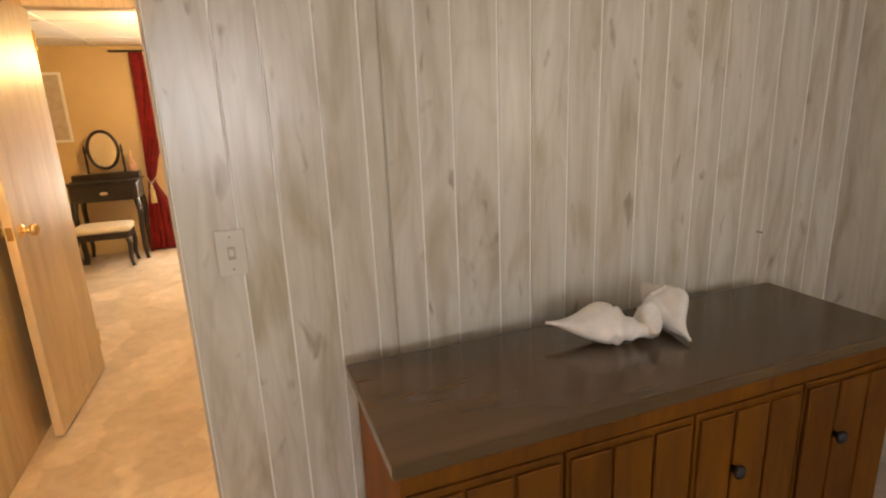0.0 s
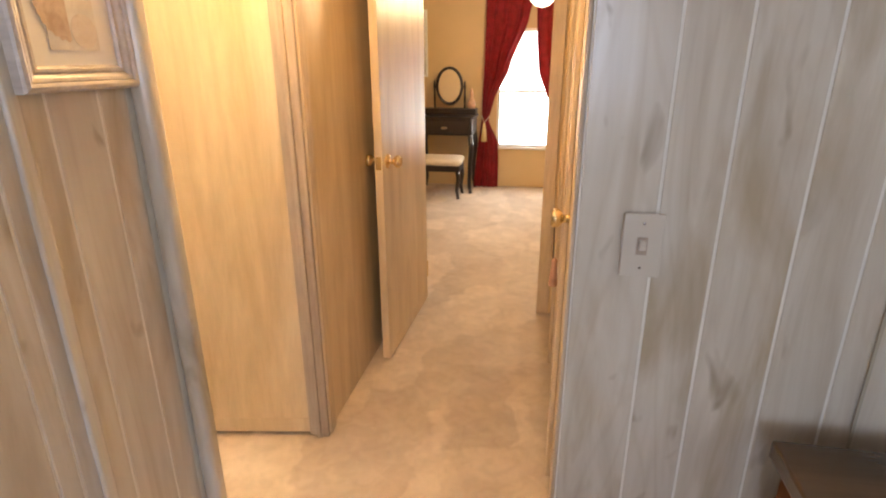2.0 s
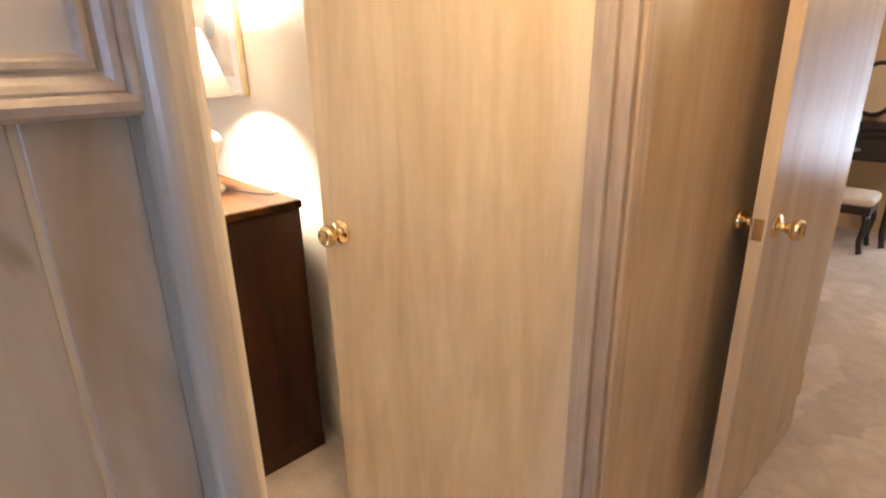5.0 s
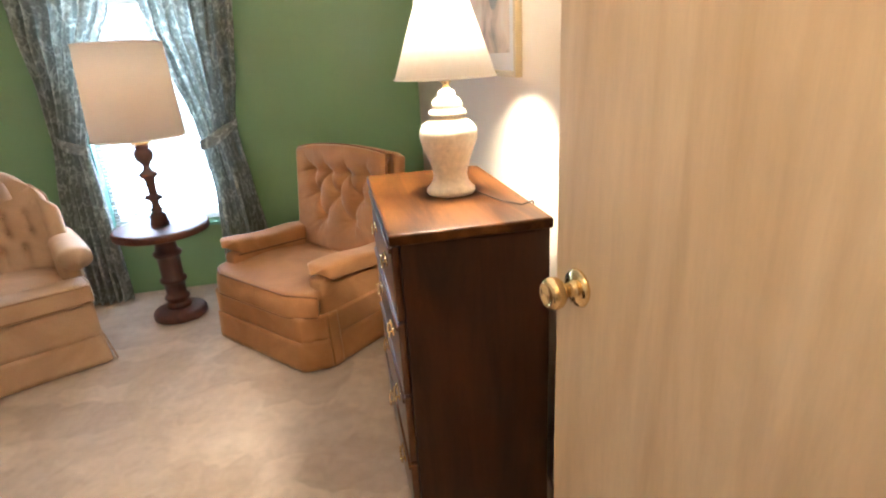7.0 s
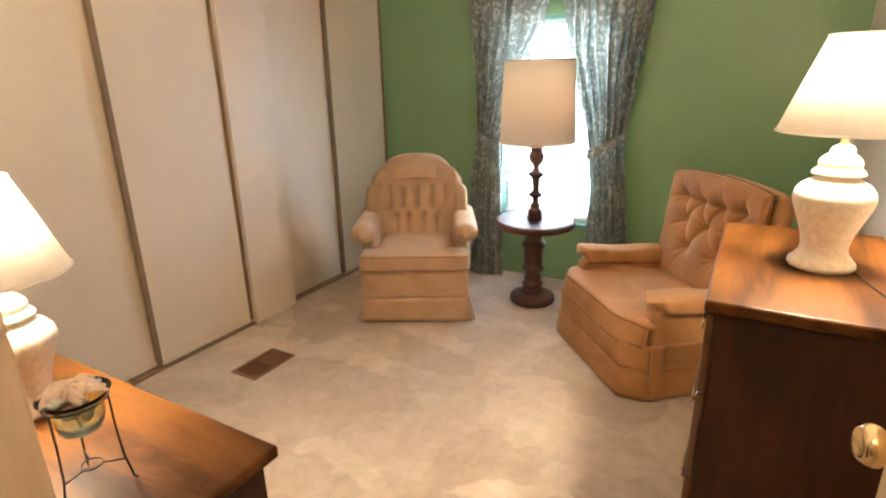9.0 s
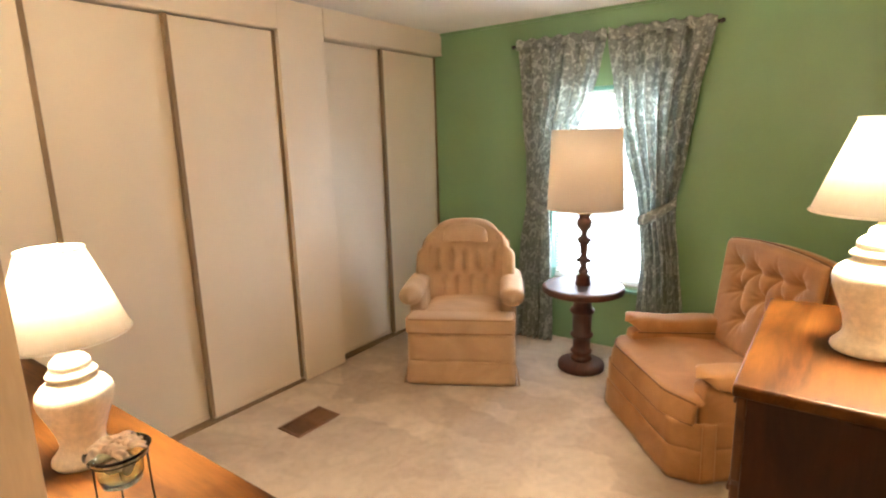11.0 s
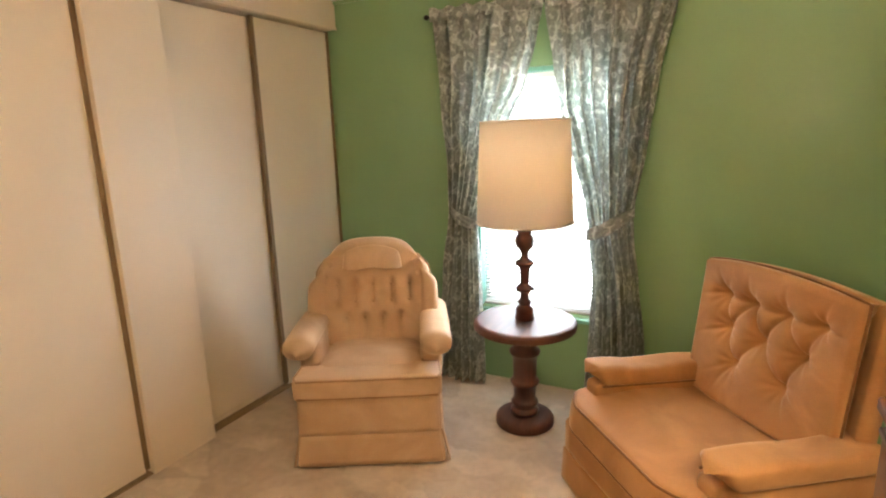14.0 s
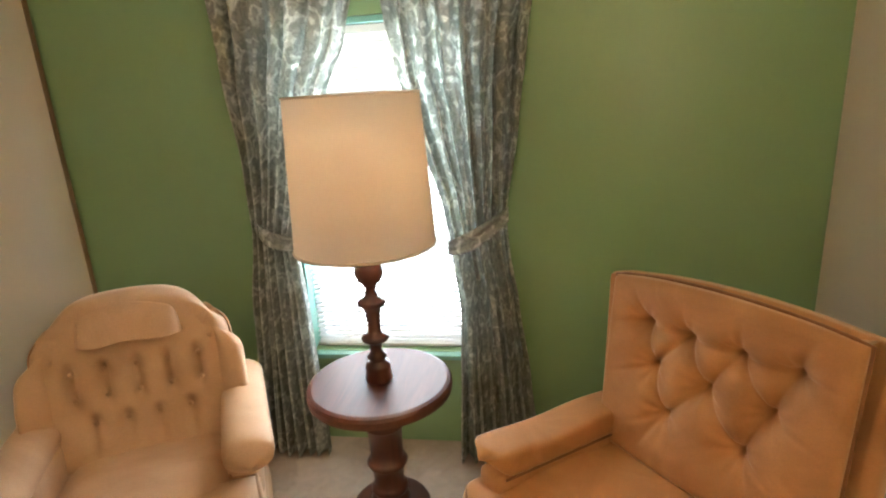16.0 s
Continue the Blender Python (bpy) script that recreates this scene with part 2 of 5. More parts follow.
def carpet_mat():
    m, nt, b = mat("beige_carpet")
    v = coords(nt)
    big = noise_tex(nt, v, 3.2, 3.0, 0.5, 1.2)
    vor = nt.nodes.new("ShaderNodeTexVoronoi")
    vor.inputs["Scale"].default_value = 4.6
    warp = nt.nodes.new("ShaderNodeMapping")
    warp.inputs["Rotation"].default_value = (0, 0, radians(35))
    warp.inputs["Scale"].default_value = (1.0, 0.55, 1)
    wob = nt.nodes.new("ShaderNodeTexNoise")
    wob.inputs["Scale"].default_value = 8.0
    nt.links.new(v, wob.inputs["Vector"])
    wadd = nt.nodes.new("ShaderNodeVectorMath")
    wadd.operation = "MULTIPLY_ADD"
    wadd.inputs[1].default_value = (0.17, 0.17, 0.0)
    nt.links.new(wob.outputs["Color"], wadd.inputs[0])
    nt.links.new(v, wadd.inputs[2])
    nt.links.new(wadd.outputs[0], warp.inputs[0])
    vor.feature = "SMOOTH_F1"
    vor.inputs["Smoothness"].default_value = 0.14
    nt.links.new(warp.outputs[0], vor.inputs["Vector"])
    c = ramp(nt, big, [(0.33, (0.63, 0.495, 0.375)), (0.66, (0.75, 0.615, 0.49))])
    bw = nt.nodes.new("ShaderNodeRGBToBW")
    nt.links.new(vor.outputs["Color"], bw.inputs[0])
    c = mix(nt, c, ramp(nt, bw.outputs[0], [(0.22, (0.76, 0.735, 0.71)), (0.72, (1, 1, 1))]), 0.9, "MULTIPLY")
    mott = noise_tex(nt, v, 17, 4.0, 0.6, 0.8)
    c = mix(nt, c, ramp(nt, mott, [(0.38, (0.87, 0.86, 0.845)), (0.60, (1, 1, 1))]), 0.9, "MULTIPLY")
    f = noise_tex(nt, v, 260, 3.0, 0.8)
    c = mix(nt, c, ramp(nt, f, [(0.3, (0.80, 0.80, 0.80)), (0.7, (1, 1, 1))]), 0.8, "MULTIPLY")
    nt.links.new(c, b.inputs["Base Color"])
    b.inputs["Roughness"].default_value = 0.95
    b.inputs["Sheen Weight"].default_value = 0.3
    bump(nt, b, f, 0.6, 0.006)
    return m


M_CARPET = carpet_mat()


def velvet_mat(name, dark, light):
    m, nt, b = mat(name)
    v = coords(nt)
    big = noise_tex(nt, v, 5.0, 4.0, 0.55, 0.8)
    c = ramp(nt, big, [(0.32, dark), (0.68, light)])
    f = noise_tex(nt, v, 220, 2.0)
    c = mix(nt, c, ramp(nt, f, [(0.3, (0.88, 0.88, 0.88)), (0.7, (1, 1, 1))]), 0.7, "MULTIPLY")
    nt.links.new(c, b.inputs["Base Color"])
    b.inputs["Roughness"].default_value = 0.8
    b.inputs["Sheen Weight"].default_value = 0.45
    b.inputs["Sheen Roughness"].default_value = 0.35
    b.inputs["Sheen Tint"].default_value = (1.0, 0.78, 0.55, 1)
    bump(nt, b, f, 0.25, 0.002)
    return m


M_VELVET1 = velvet_mat("tan_velvet", (0.50, 0.325, 0.195), (0.60, 0.405, 0.255))
M_VELVET2 = velvet_mat("amber_velvet", (0.355, 0.165, 0.058), (0.47, 0.235, 0.090))
# darker brown piping cord, with the shadow line along it put into the colour
M_PIPING1 = velvet_mat("tan_velvet_piping_shaded", (0.30, 0.170, 0.085), (0.38, 0.225, 0.120))
M_PIPING2 = velvet_mat("amber_velvet_piping_shaded", (0.17, 0.072, 0.024), (0.24, 0.105, 0.036))


def cloth_mat(name, build, trans=0.35, rough=0.85):
    """A woven cloth that lets some light through."""
    m, nt, b = mat(name)
    c = build(nt)
    nt.links.new(c, b.inputs["Base Color"])
    b.inputs["Roughness"].default_value = rough
    t = nt.nodes.new("ShaderNodeBsdfTranslucent")
    nt.links.new(c, t.inputs[0])
    s = nt.nodes.new("ShaderNodeMixShader")
    s.inputs[0].default_value = trans
    nt.links.new(b.outputs[0], s.inputs[1])
    nt.links.new(t.outputs[0], s.inputs[2])
    nt.links.new(s.outputs[0], nt.nodes["Material Output"].inputs[0])
    return m


def paisley(nt):
    v = coords(nt, (1, 1, 1))
    d = nt.nodes.new("ShaderNodeTexVoronoi")
    d.inputs["Scale"].default_value = 15
    nz = nt.nodes.new("ShaderNodeTexNoise")
    nz.inputs["Scale"].default_value = 14
    nt.links.new(v, nz.inputs["Vector"])
    add = nt.nodes.new("ShaderNodeVectorMath")
    add.operation = "MULTIPLY_ADD"
    add.inputs[1].default_value = (0.09, 0.09, 0.09)
    nt.links.new(nz.outputs["Color"], add.inputs[0])
    nt.links.new(v, add.inputs[2])
    nt.links.new(add.outputs[0], d.inputs["Vector"])
    wv = nt.nodes.new("ShaderNodeMath")
    wv.operation = "SINE"
    ml = nt.nodes.new("ShaderNodeMath")
    ml.operation = "MULTIPLY"
    ml.inputs[1].default_value = 11
    nt.links.new(d.outputs["Distance"], ml.inputs[0])
    nt.links.new(ml.outputs[0], wv.inputs[0])
    c = ramp(nt, wv.outputs[0], [(0.0, (0.50, 0.52, 0.49)), (0.42, (0.56, 0.58, 0.55)), (0.62, (0.78, 0.80, 0.76)), (1.0, (0.86, 0.88, 0.84))])
    curl = noise_tex(nt, v, 26, 2.0, 0.5, 2.2)
    c = mix(nt, c, ramp(nt, curl, [(0.44, (0.66, 0.68, 0.65)), (0.56, (1, 1, 1))]), 0.7, "MULTIPLY")
    big = noise_tex(nt, v, 9, 2.0)
    return mix(nt, c, ramp(nt, big, [(0.35, (0.78, 0.80, 0.77)), (0.65, (1, 1, 1))]), 0.6, "MULTIPLY")


M_CURTAIN = cloth_mat("grey_green_paisley_cloth", paisley, 0.52)
M_RED = cloth_mat("red_curtain_cloth", lambda nt: ramp(nt, noise_tex(nt, coords(nt), 14, 3.0), [(0.3, (0.20, 0.008, 0.012)), (0.7, (0.33, 0.014, 0.022))]), 0.22)
M_SHADE = cloth_mat("ivory_shade_cloth", lambda nt: ramp(nt, noise_tex(nt, coords(nt, (1, 1, 0.2)), 90, 2.0), [(0.3, (0.91, 0.89, 0.84)), (0.7, (0.94, 0.92, 0.88))]), 0.85)
M_SHADE2 = cloth_mat("parchment_shade_cloth", lambda nt: ramp(nt, noise_tex(nt, coords(nt, (1, 1, 0.5)), 160, 2.0), [(0.3, (0.88, 0.78, 0.66)), (0.7, (0.90, 0.80, 0.68))]), 0.45)
M_SLAT = cloth_mat("white_blind_slat", lambda nt: ramp(nt, noise_tex(nt, coords(nt), 20, 2.0), [(0.3, (0.80, 0.81, 0.80)), (0.7, (0.86, 0.87, 0.86))]), 0.4, 0.5)


def glass_mat(name, colour=(1, 1, 1), rough=0.0):
    m, nt, b = mat(name)
    b.inputs["Base Color"].default_value = (*colour, 1)
    b.inputs["Transmission Weight"].default_value = 1.0
    b.inputs["Roughness"].default_value = rough
    b.inputs["IOR"].default_value = 1.45
    return m


M_GLASS = glass_mat("clear_glass")
M_GREENGLASS = glass_mat("greenish_glass", (0.80, 0.95, 0.90), 0.02)


def mirror_mat():
    m, nt, b = mat("mirror_silver")
    b.inputs["Base Color"].default_value = (0.9, 0.9, 0.88, 1)
    b.inputs["Metallic"].default_value = 1.0
    b.inputs["Roughness"].default_value = 0.03
    return m


M_MIRROR = mirror_mat()


def glow_mat(name, colour, strength):
    m, nt, b = mat(name)
    e = nt.nodes.new("ShaderNodeEmission")
    e.inputs[0].default_value = (*colour, 1)
    e.inputs[1].default_value = strength
    nt.links.new(e.outputs[0], nt.nodes["Material Output"].inputs[0])
    return m


M_OUTSIDE = glow_mat("bright_daylight_outside", (0.95, 0.98, 1.0), 3.2)
M_GLOBE = glow_mat("lit_glass_globe", (1.0, 0.86, 0.66), 4.0)
M_BULB = glow_mat("lit_bulb", (1.0, 0.84, 0.58), 14.0)


def art_mat(name, stops, scale):
    m, nt, b = mat(name)
    n = noise_tex(nt, coords(nt), scale, 4.0, 0.6, 1.0)
    nt.links.new(ramp(nt, n, stops), b.inputs["Base Color"])
    b.inputs["Roughness"].default_value = 0.6
    return m


M_ART_BG = art_mat("shell_print_ground", [(0.3, (0.60, 0.54, 0.48)), (0.6, (0.76, 0.72, 0.66))], 14)
M_ART_SHELL = art_mat("shell_print_tan", [(0.3, (0.46, 0.33, 0.24)), (0.7, (0.66, 0.53, 0.42))], 40)
M_ART_PALE = art_mat("shell_print_pale", [(0.3, (0.62, 0.52, 0.44)), (0.7, (0.78, 0.71, 0.63))], 30)
M_ART_LAND = art_mat("garden_print", [(0.30, (0.26, 0.27, 0.22)), (0.42, (0.55, 0.46, 0.36)), (0.55, (0.76, 0.62, 0.50)), (0.7, (0.82, 0.74, 0.64))], 5)
M_ART_GREY = art_mat("print_grey", [(0.3, (0.30, 0.30, 0.29)), (0.7, (0.45, 0.43, 0.38))], 20)


# ---------- building helpers ----------
def thing(name, label, category, m, group="", kind=""):
    e = new(name)
    e.empty_display_size = 0.1
    e.matrix_world = m
    return tagged(e, label, category, group, kind)


def part(name, bm, material, parent=None, label="", smooth=False):
    me = bpy.data.meshes.new(name)
    bmesh.ops.recalc_face_normals(bm, faces=bm.faces)
    bm.to_mesh(me)
    bm.free()
    me.materials.append(material)
    if smooth:
        me.polygons.foreach_set("use_smooth", [True] * len(me.polygons))
    ob = new(name, me)
    if parent is not None:
        ob.parent = parent
    return tagged(ob, label)


def share(name, src, parent, m):
    """Another object on the same mesh."""
    ob = new(name, src.data)
    ob.parent = parent
    ob.matrix_basis = m
    return ob


def box(x0, x1, y0, y1, z0, z1, bev=0.0, seg=2, bm=None):
    own = bmesh.new()
    bmesh.ops.create_cube(own, size=1, matrix=Matrix.Translation(((x0 + x1) / 2, (y0 + y1) / 2, (z0 + z1) / 2)) @ Matrix.Diagonal((abs(x1 - x0), abs(y1 - y0), abs(z1 - z0), 1)))
    if bev:
        bmesh.ops.bevel(own, geom=list(own.edges), offset=bev, segments=seg, profile=0.5, affect="EDGES")
    return merge(bm, own)


def merge(bm, own, m=None):
    if m is not None:
        bmesh.ops.transform(own, matrix=m, verts=own.verts)
    if bm is None:
        return own
    me = bpy.data.meshes.new("tmp")
    own.to_mesh(me)
    own.free()
    bm.from_mesh(me)
    bpy.data.meshes.remove(me)
    return bm


def lathe(profile, seg=40, bm=None, m=None, cap=True):
    """Turns (radius, height) pairs about the z axis."""
    own = bmesh.new()
    rings = []
    for r, z in profile:
        rings.append([own.verts.new((r * math.cos(2 * math.pi * k / seg), r * math.sin(2 * math.pi * k / seg), z)) for k in range(seg)])
    for a, b in zip(rings, rings[1:]):
        for k in range(seg):
            own.faces.new((a[k], a[(k + 1) % seg], b[(k + 1) % seg], b[k]))
    if cap:
        own.faces.new(rings[0])
        own.faces.new(rings[-1])
    return merge(bm, own, m)


def tube(points, r, seg=8, bm=None, closed=False, taper=None):
    own = bmesh.new()
    pts = [Vector(p) for p in points]
    rings = []
    n = len(pts)
    for i, p in enumerate(pts):
        a = pts[(i - 1) % n] if closed or i else p
        b = pts[(i + 1) % n] if closed or i < n - 1 else p
        d = (b - a).normalized()
        u = d.orthogonal().normalized() if i == 0 else (rings_u - d * rings_u.dot(d)).normalized()
        rings_u = u
        w = d.cross(u)
        rr = r if taper is None else r * taper(i / (n - 1))
        rings.append([own.verts.new(p + rr * (math.cos(2 * math.pi * k / seg) * u + math.sin(2 * math.pi * k / seg) * w)) for k in range(seg)])
    pairs = list(zip(rings, rings[1:])) + ([(rings[-1], rings[0])] if closed else [])
    for a, b in pairs:
        for k in range(seg):
            own.faces.new((a[k], a[(k + 1) % seg], b[(k + 1) % seg], b[k]))
    if not closed:
        own.faces.new(rings[0])
        own.faces.new(rings[-1])
    return merge(bm, own)


def grid_surface(fn, nu, nv, thick=0.0, bm=None):
    """A sheet fn(u, v) -> (x, y, z), or a shell with the given thickness along its normals."""
    own = bmesh.new()
    P = [[Vector(fn(i / nu, j / nv)) for j in range(nv + 1)] for i in range(nu + 1)]
    top = [[own.verts.new(p) for p in row] for row in P]
    for i in range(nu):
        for j in range(nv):
            own.faces.new((top[i][j], top[i + 1][j], top[i + 1][j + 1], top[i][j + 1]))
    if thick:
        low = []
        for i in range(nu + 1):
            row = []
            for j in range(nv + 1):
                du = P[min(i + 1, nu)][j] - P[max(i - 1, 0)][j]
                dv = P[i][min(j + 1, nv)] - P[i][max(j - 1, 0)]
                nrm = du.cross(dv)
                nrm = nrm.normalized() if nrm.length > 1e-9 else Vector((0, 0, 1))
                row.append(own.verts.new(P[i][j] - thick * nrm))
            low.append(row)
        for i in range(nu):
            for j in range(nv):
                own.faces.new((low[i][j], low[i][j + 1], low[i + 1][j + 1], low[i + 1][j]))
        rim = [(i, 0) for i in range(nu)] + [(nu, j) for j in range(nv)] + [(i, nv) for i in range(nu, 0, -1)] + [(0, j) for j in range(nv, 0, -1)]
        for (a, b), (c, d) in zip(rim, rim[1:] + rim[:1]):
            own.faces.new((top[a][b], low[a][b], low[c][d], top[c][d]))
    return merge(bm, own)


def soft_box(x0, x1, y0, y1, z0, z1, r, puff=0.0, n=10, bm=None):
    """A padded block: rounded edges of radius r, faces swelling by puff."""
    x0, x1 = min(x0, x1), max(x0, x1)
    own = bmesh.new()
    bmesh.ops.create_cube(own, size=2)
    bmesh.ops.subdivide_edges(own, edges=list(own.edges), cuts=n, use_grid_fill=True)
    c = Vector(((x0 + x1) / 2, (y0 + y1) / 2, (z0 + z1) / 2))
    h = Vector(((x1 - x0) / 2, (y1 - y0) / 2, (z1 - z0) / 2))
    r = min(r, h.x, h.y, h.z)
    for v in own.verts:
        q = v.co.copy()
        # crowd the rings of vertices towards the rounded edges
        p = Vector([math.copysign(abs(q[k]) ** 0.7, q[k]) * h[k] for k in range(3)])
        core = Vector([max(-(h[k] - r), min(h[k] - r, p[k])) for k in range(3)])
        d = p - core
        if d.length > 1e-6:
            p = core + d.normalized() * r
        s = [(1 - q[k] ** 2) for k in range(3)]
        for k in range(3):
            a, b2 = [j for j in range(3) if j != k]
            if abs(q[k]) > 0.95:
                p[k] += math.copysign(puff * s[a] * s[b2], q[k])
        v.co = c + p
    return merge(bm, own)


def structure(ob, label="", category=""):
    return tagged(ob, label, category, kind="structure")


def setting(name, bm, material, label, category):
    return structure(part(name, bm, material), label, category)


# ---------- the large structure ----------
CEIL = 2.21
WX = -1.02          # hall face of the wall between hall and green room
floor = setting("floor", box(-4.7, 2.3, -2.7, 6.9, -0.06, 0.0), M_CARPET, "plush beige carpet with vacuum marks", "carpet")
ceiling = setting("ceiling", box(-4.7, 2.3, -2.7, 3.5, CEIL, CEIL + 0.06), M_CEIL, "white textured ceiling", "ceiling")

bm = box(WX - 0.045, WX - 0.004, -2.5, 1.496, 0, CEIL)
box(WX - 0.045, WX - 0.004, 1.496, 2.215, 2.045, CEIL, bm=bm)
wall_hall = setting("wall_hall", bm, M_GROOVE, "whitewashed wood panelling with pale grooves", "wall")
bm = box(WX - 0.063, WX - 0.047, -0.62, 1.496, 0, CEIL)
box(WX - 0.085, WX - 0.047, 2.215, 2.285, 0, CEIL, bm=bm)
box(WX - 0.085, WX - 0.047, 1.496, 2.215, 2.045, CEIL, bm=bm)
setting("wall_green_room_inner", bm, M_CREAM, "plain cream painted wall", "wall")

setting("wall_hall_far", box(WX - 0.045, WX - 0.022, 2.215, 3.46, 0, CEIL), M_DOOR, "pale oak veneer hall wall", "wall")
wall_partition = setting("wall_partition", box(-0.20, 2.15, 1.556, 1.64, 0, CEIL), M_GROOVE, "whitewashed wood panelling with pale grooves", "wall")
setting("wall_partition_header", box(WX, -0.20, 1.56, 1.63, 2.06, CEIL), M_TRIM, "pale wood header over the hall opening", "wall")
setting("trim_partition_end", box(-0.2085, -0.2005, 1.558, 1.65, 0, 2.06, 0.002), M_TRIM, "pale oak end trim of the partition", "trim")

# right side of the hall, with a narrow closet door and an open doorway
bm = box(-0.185, -0.09, 1.641, 1.695, 0, CEIL)
box(-0.185, -0.09, 2.14, 2.205, 0, CEIL, bm=bm)
box(-0.185, -0.09, 2.90, 3.46, 0, CEIL, bm=bm)
box(-0.185, -0.09, 1.695, 2.14, 2.035, CEIL, bm=bm)
box(-0.185, -0.09, 2.205, 2.90, 2.035, CEIL, bm=bm)
setting("wall_hall_right", bm, M_TRIM, "pale oak panelled hall wall", "wall")
bm = box(0.75, 0.80, 1.641, 3.46, 0, CEIL)
box(-0.09, 0.75, 2.15, 2.18, 0, CEIL, bm=bm)
setting("wall_side_room", bm, M_TAN, "tan wall of an unlit side room", "wall")

# bedroom at the end of the hall
bm = box(-2.3, -0.96, 3.46, 3.55, 0, CEIL)
box(-0.21, 1.6, 3.46, 3.55, 0, CEIL, bm=bm)
box(-0.96, -0.21, 3.46, 3.55, 1.945, CEIL, bm=bm)
setting("wall_bedroom_south", bm, M_TAN, "tan painted wall round the bedroom doorway", "wall")
bm = box(-2.3, -0.83, 6.72, 6.82, 0, 2.12)
box(-0.10, 1.6, 6.72, 6.82, 0, 2.12, bm=bm)
box(-0.83, -0.10, 6.72, 6.82, 0, 0.45, bm=bm)
box(-0.83, -0.10, 6.72, 6.82, 1.68, 2.12, bm=bm)
setting("wall_bedroom_north", bm, M_TAN, "tan painted bedroom wall with a window", "wall")
setting("wall_bedroom_west", box(-2.4, -2.3, 3.46, 6.82, 0, 2.12), M_TAN, "tan painted bedroom wall", "wall")
setting("wall_bedroom_east", box(1.6, 1.7, 3.46, 6.82, 0, 2.12), M_TAN, "tan painted bedroom wall", "wall")
bm = box(-2.4, 1.7, 3.5, 6.82, 2.12, 2.18)
for x in (-1.9, -1.25, -0.6, 0.05, 0.7):
    box(x - 0.018, x + 0.018, 3.55, 6.72, 2.108, 2.1205, 0.003, bm=bm)
for y in (4.2, 5.1, 6.0):
    box(-2.3, 1.6, y - 0.018, y + 0.018, 2.110, 2.1206, 0.003, bm=bm)
setting("ceiling_bedroom", bm, M_CEIL, "white panelled bedroom ceiling with battens", "ceiling")

# first room, behind the camera
bm = box(-1.1, -0.75, -2.5, -2.4, 0, CEIL)
box(0.31, 2.2, -2.5, -2.4, 0, CEIL, bm=bm)
box(-0.75, 0.31, -2.5, -2.4, 0, 0.98, bm=bm)
box(-0.75, 0.31, -2.5, -2.4, 1.94, CEIL, bm=bm)
setting("wall_first_room_south", bm, M_PANEL, "whitewashed panelled wall with a window", "wall")
bm = box(2.15, 2.25, -2.5, -1.75, 0, CEIL)
box(2.15, 2.25, -0.65, 1.64, 0, CEIL, bm=bm)
box(2.15, 2.25, -1.75, -0.65, 0, 0.95, bm=bm)
box(2.15, 2.25, -1.75, -0.65, 1.95, CEIL, bm=bm)
setting("wall_first_room_east", bm, M_PANEL, "whitewashed panelled wall", "wall")

# green room
GX = -4.50
bm = box(GX - 0.12, GX, -1.3, 0.31, 0, CEIL)
box(GX - 0.12, GX, 1.05, 2.285, 0, CEIL, bm=bm)
box(GX - 0.12, GX, 0.31, 1.05, 0, 0.43, bm=bm)
box(GX - 0.12, GX, 0.31, 1.05, 1.745, CEIL, bm=bm)
setting("wall_green", bm, M_GREEN, "glossy green painted wall with a narrow window", "wall")
setting("wall_cream", box(-4.62, WX - 0.047, 2.285, 2.38, 0, CEIL), M_CREAM, "plain cream painted wall", "wall")
bm = box(GX, WX - 0.047, -1.3, -1.25, 0, CEIL)
box(WX - 0.085, WX - 0.047, -1.25, -0.62, 0, CEIL, bm=bm)
box(-3.2, -3.1, -1.25, -0.70, 0, CEIL, bm=bm)
setting("wall_closet_inner", bm, M_CLOSET, "cream inner walls of the closets", "wall")
setting("wall_closet_post", box(-3.32, -2.992, -0.70, -0.590, 0, CEIL, 0.003), M_CLOSET, "cream panel between two closets", "wall")
bm = box(-2.99, WX - 0.087, -0.615, -0.586, 2.052, CEIL, 0.003)
box(-2.99, WX - 0.087, -0.586, -0.580, 2.048, 2.062, 0.002, bm=bm)
setting("closet_header", bm, M_CLOSET, "cream header board over the closet doors", "trim")
bm = box(GX, -3.322, -0.615, -0.586, 2.052, CEIL, 0.003)
box(GX, -3.322, -0.586, -0.580, 2.048, 2.062, 0.002, bm=bm)
setting("closet_header_2", bm, M_CLOSET, "cream header board over the closet doors", "trim")
bm = box(-2.99, WX - 0.087, -0.70, -0.6155, 2.050, 2.060)
setting("closet_soffit", bm, M_CLOSET, "cream soffit above the closet doors", "trim")
setting("closet_soffit_2", box(GX, -3.322, -0.72, -0.6155, 2.050, 2.060), M_CLOSET, "cream soffit above the closet doors", "trim")
bm = box(GX, GX + 0.015, -0.60, 2.285, CEIL - 0.02, CEIL, 0.003)
box(GX + 0.015, WX - 0.09, 2.27, 2.285, CEIL - 0.02, CEIL, 0.003, bm=bm)
setting("trim_ceiling", bm, M_GREEN, "thin painted strip under the ceiling", "trim")

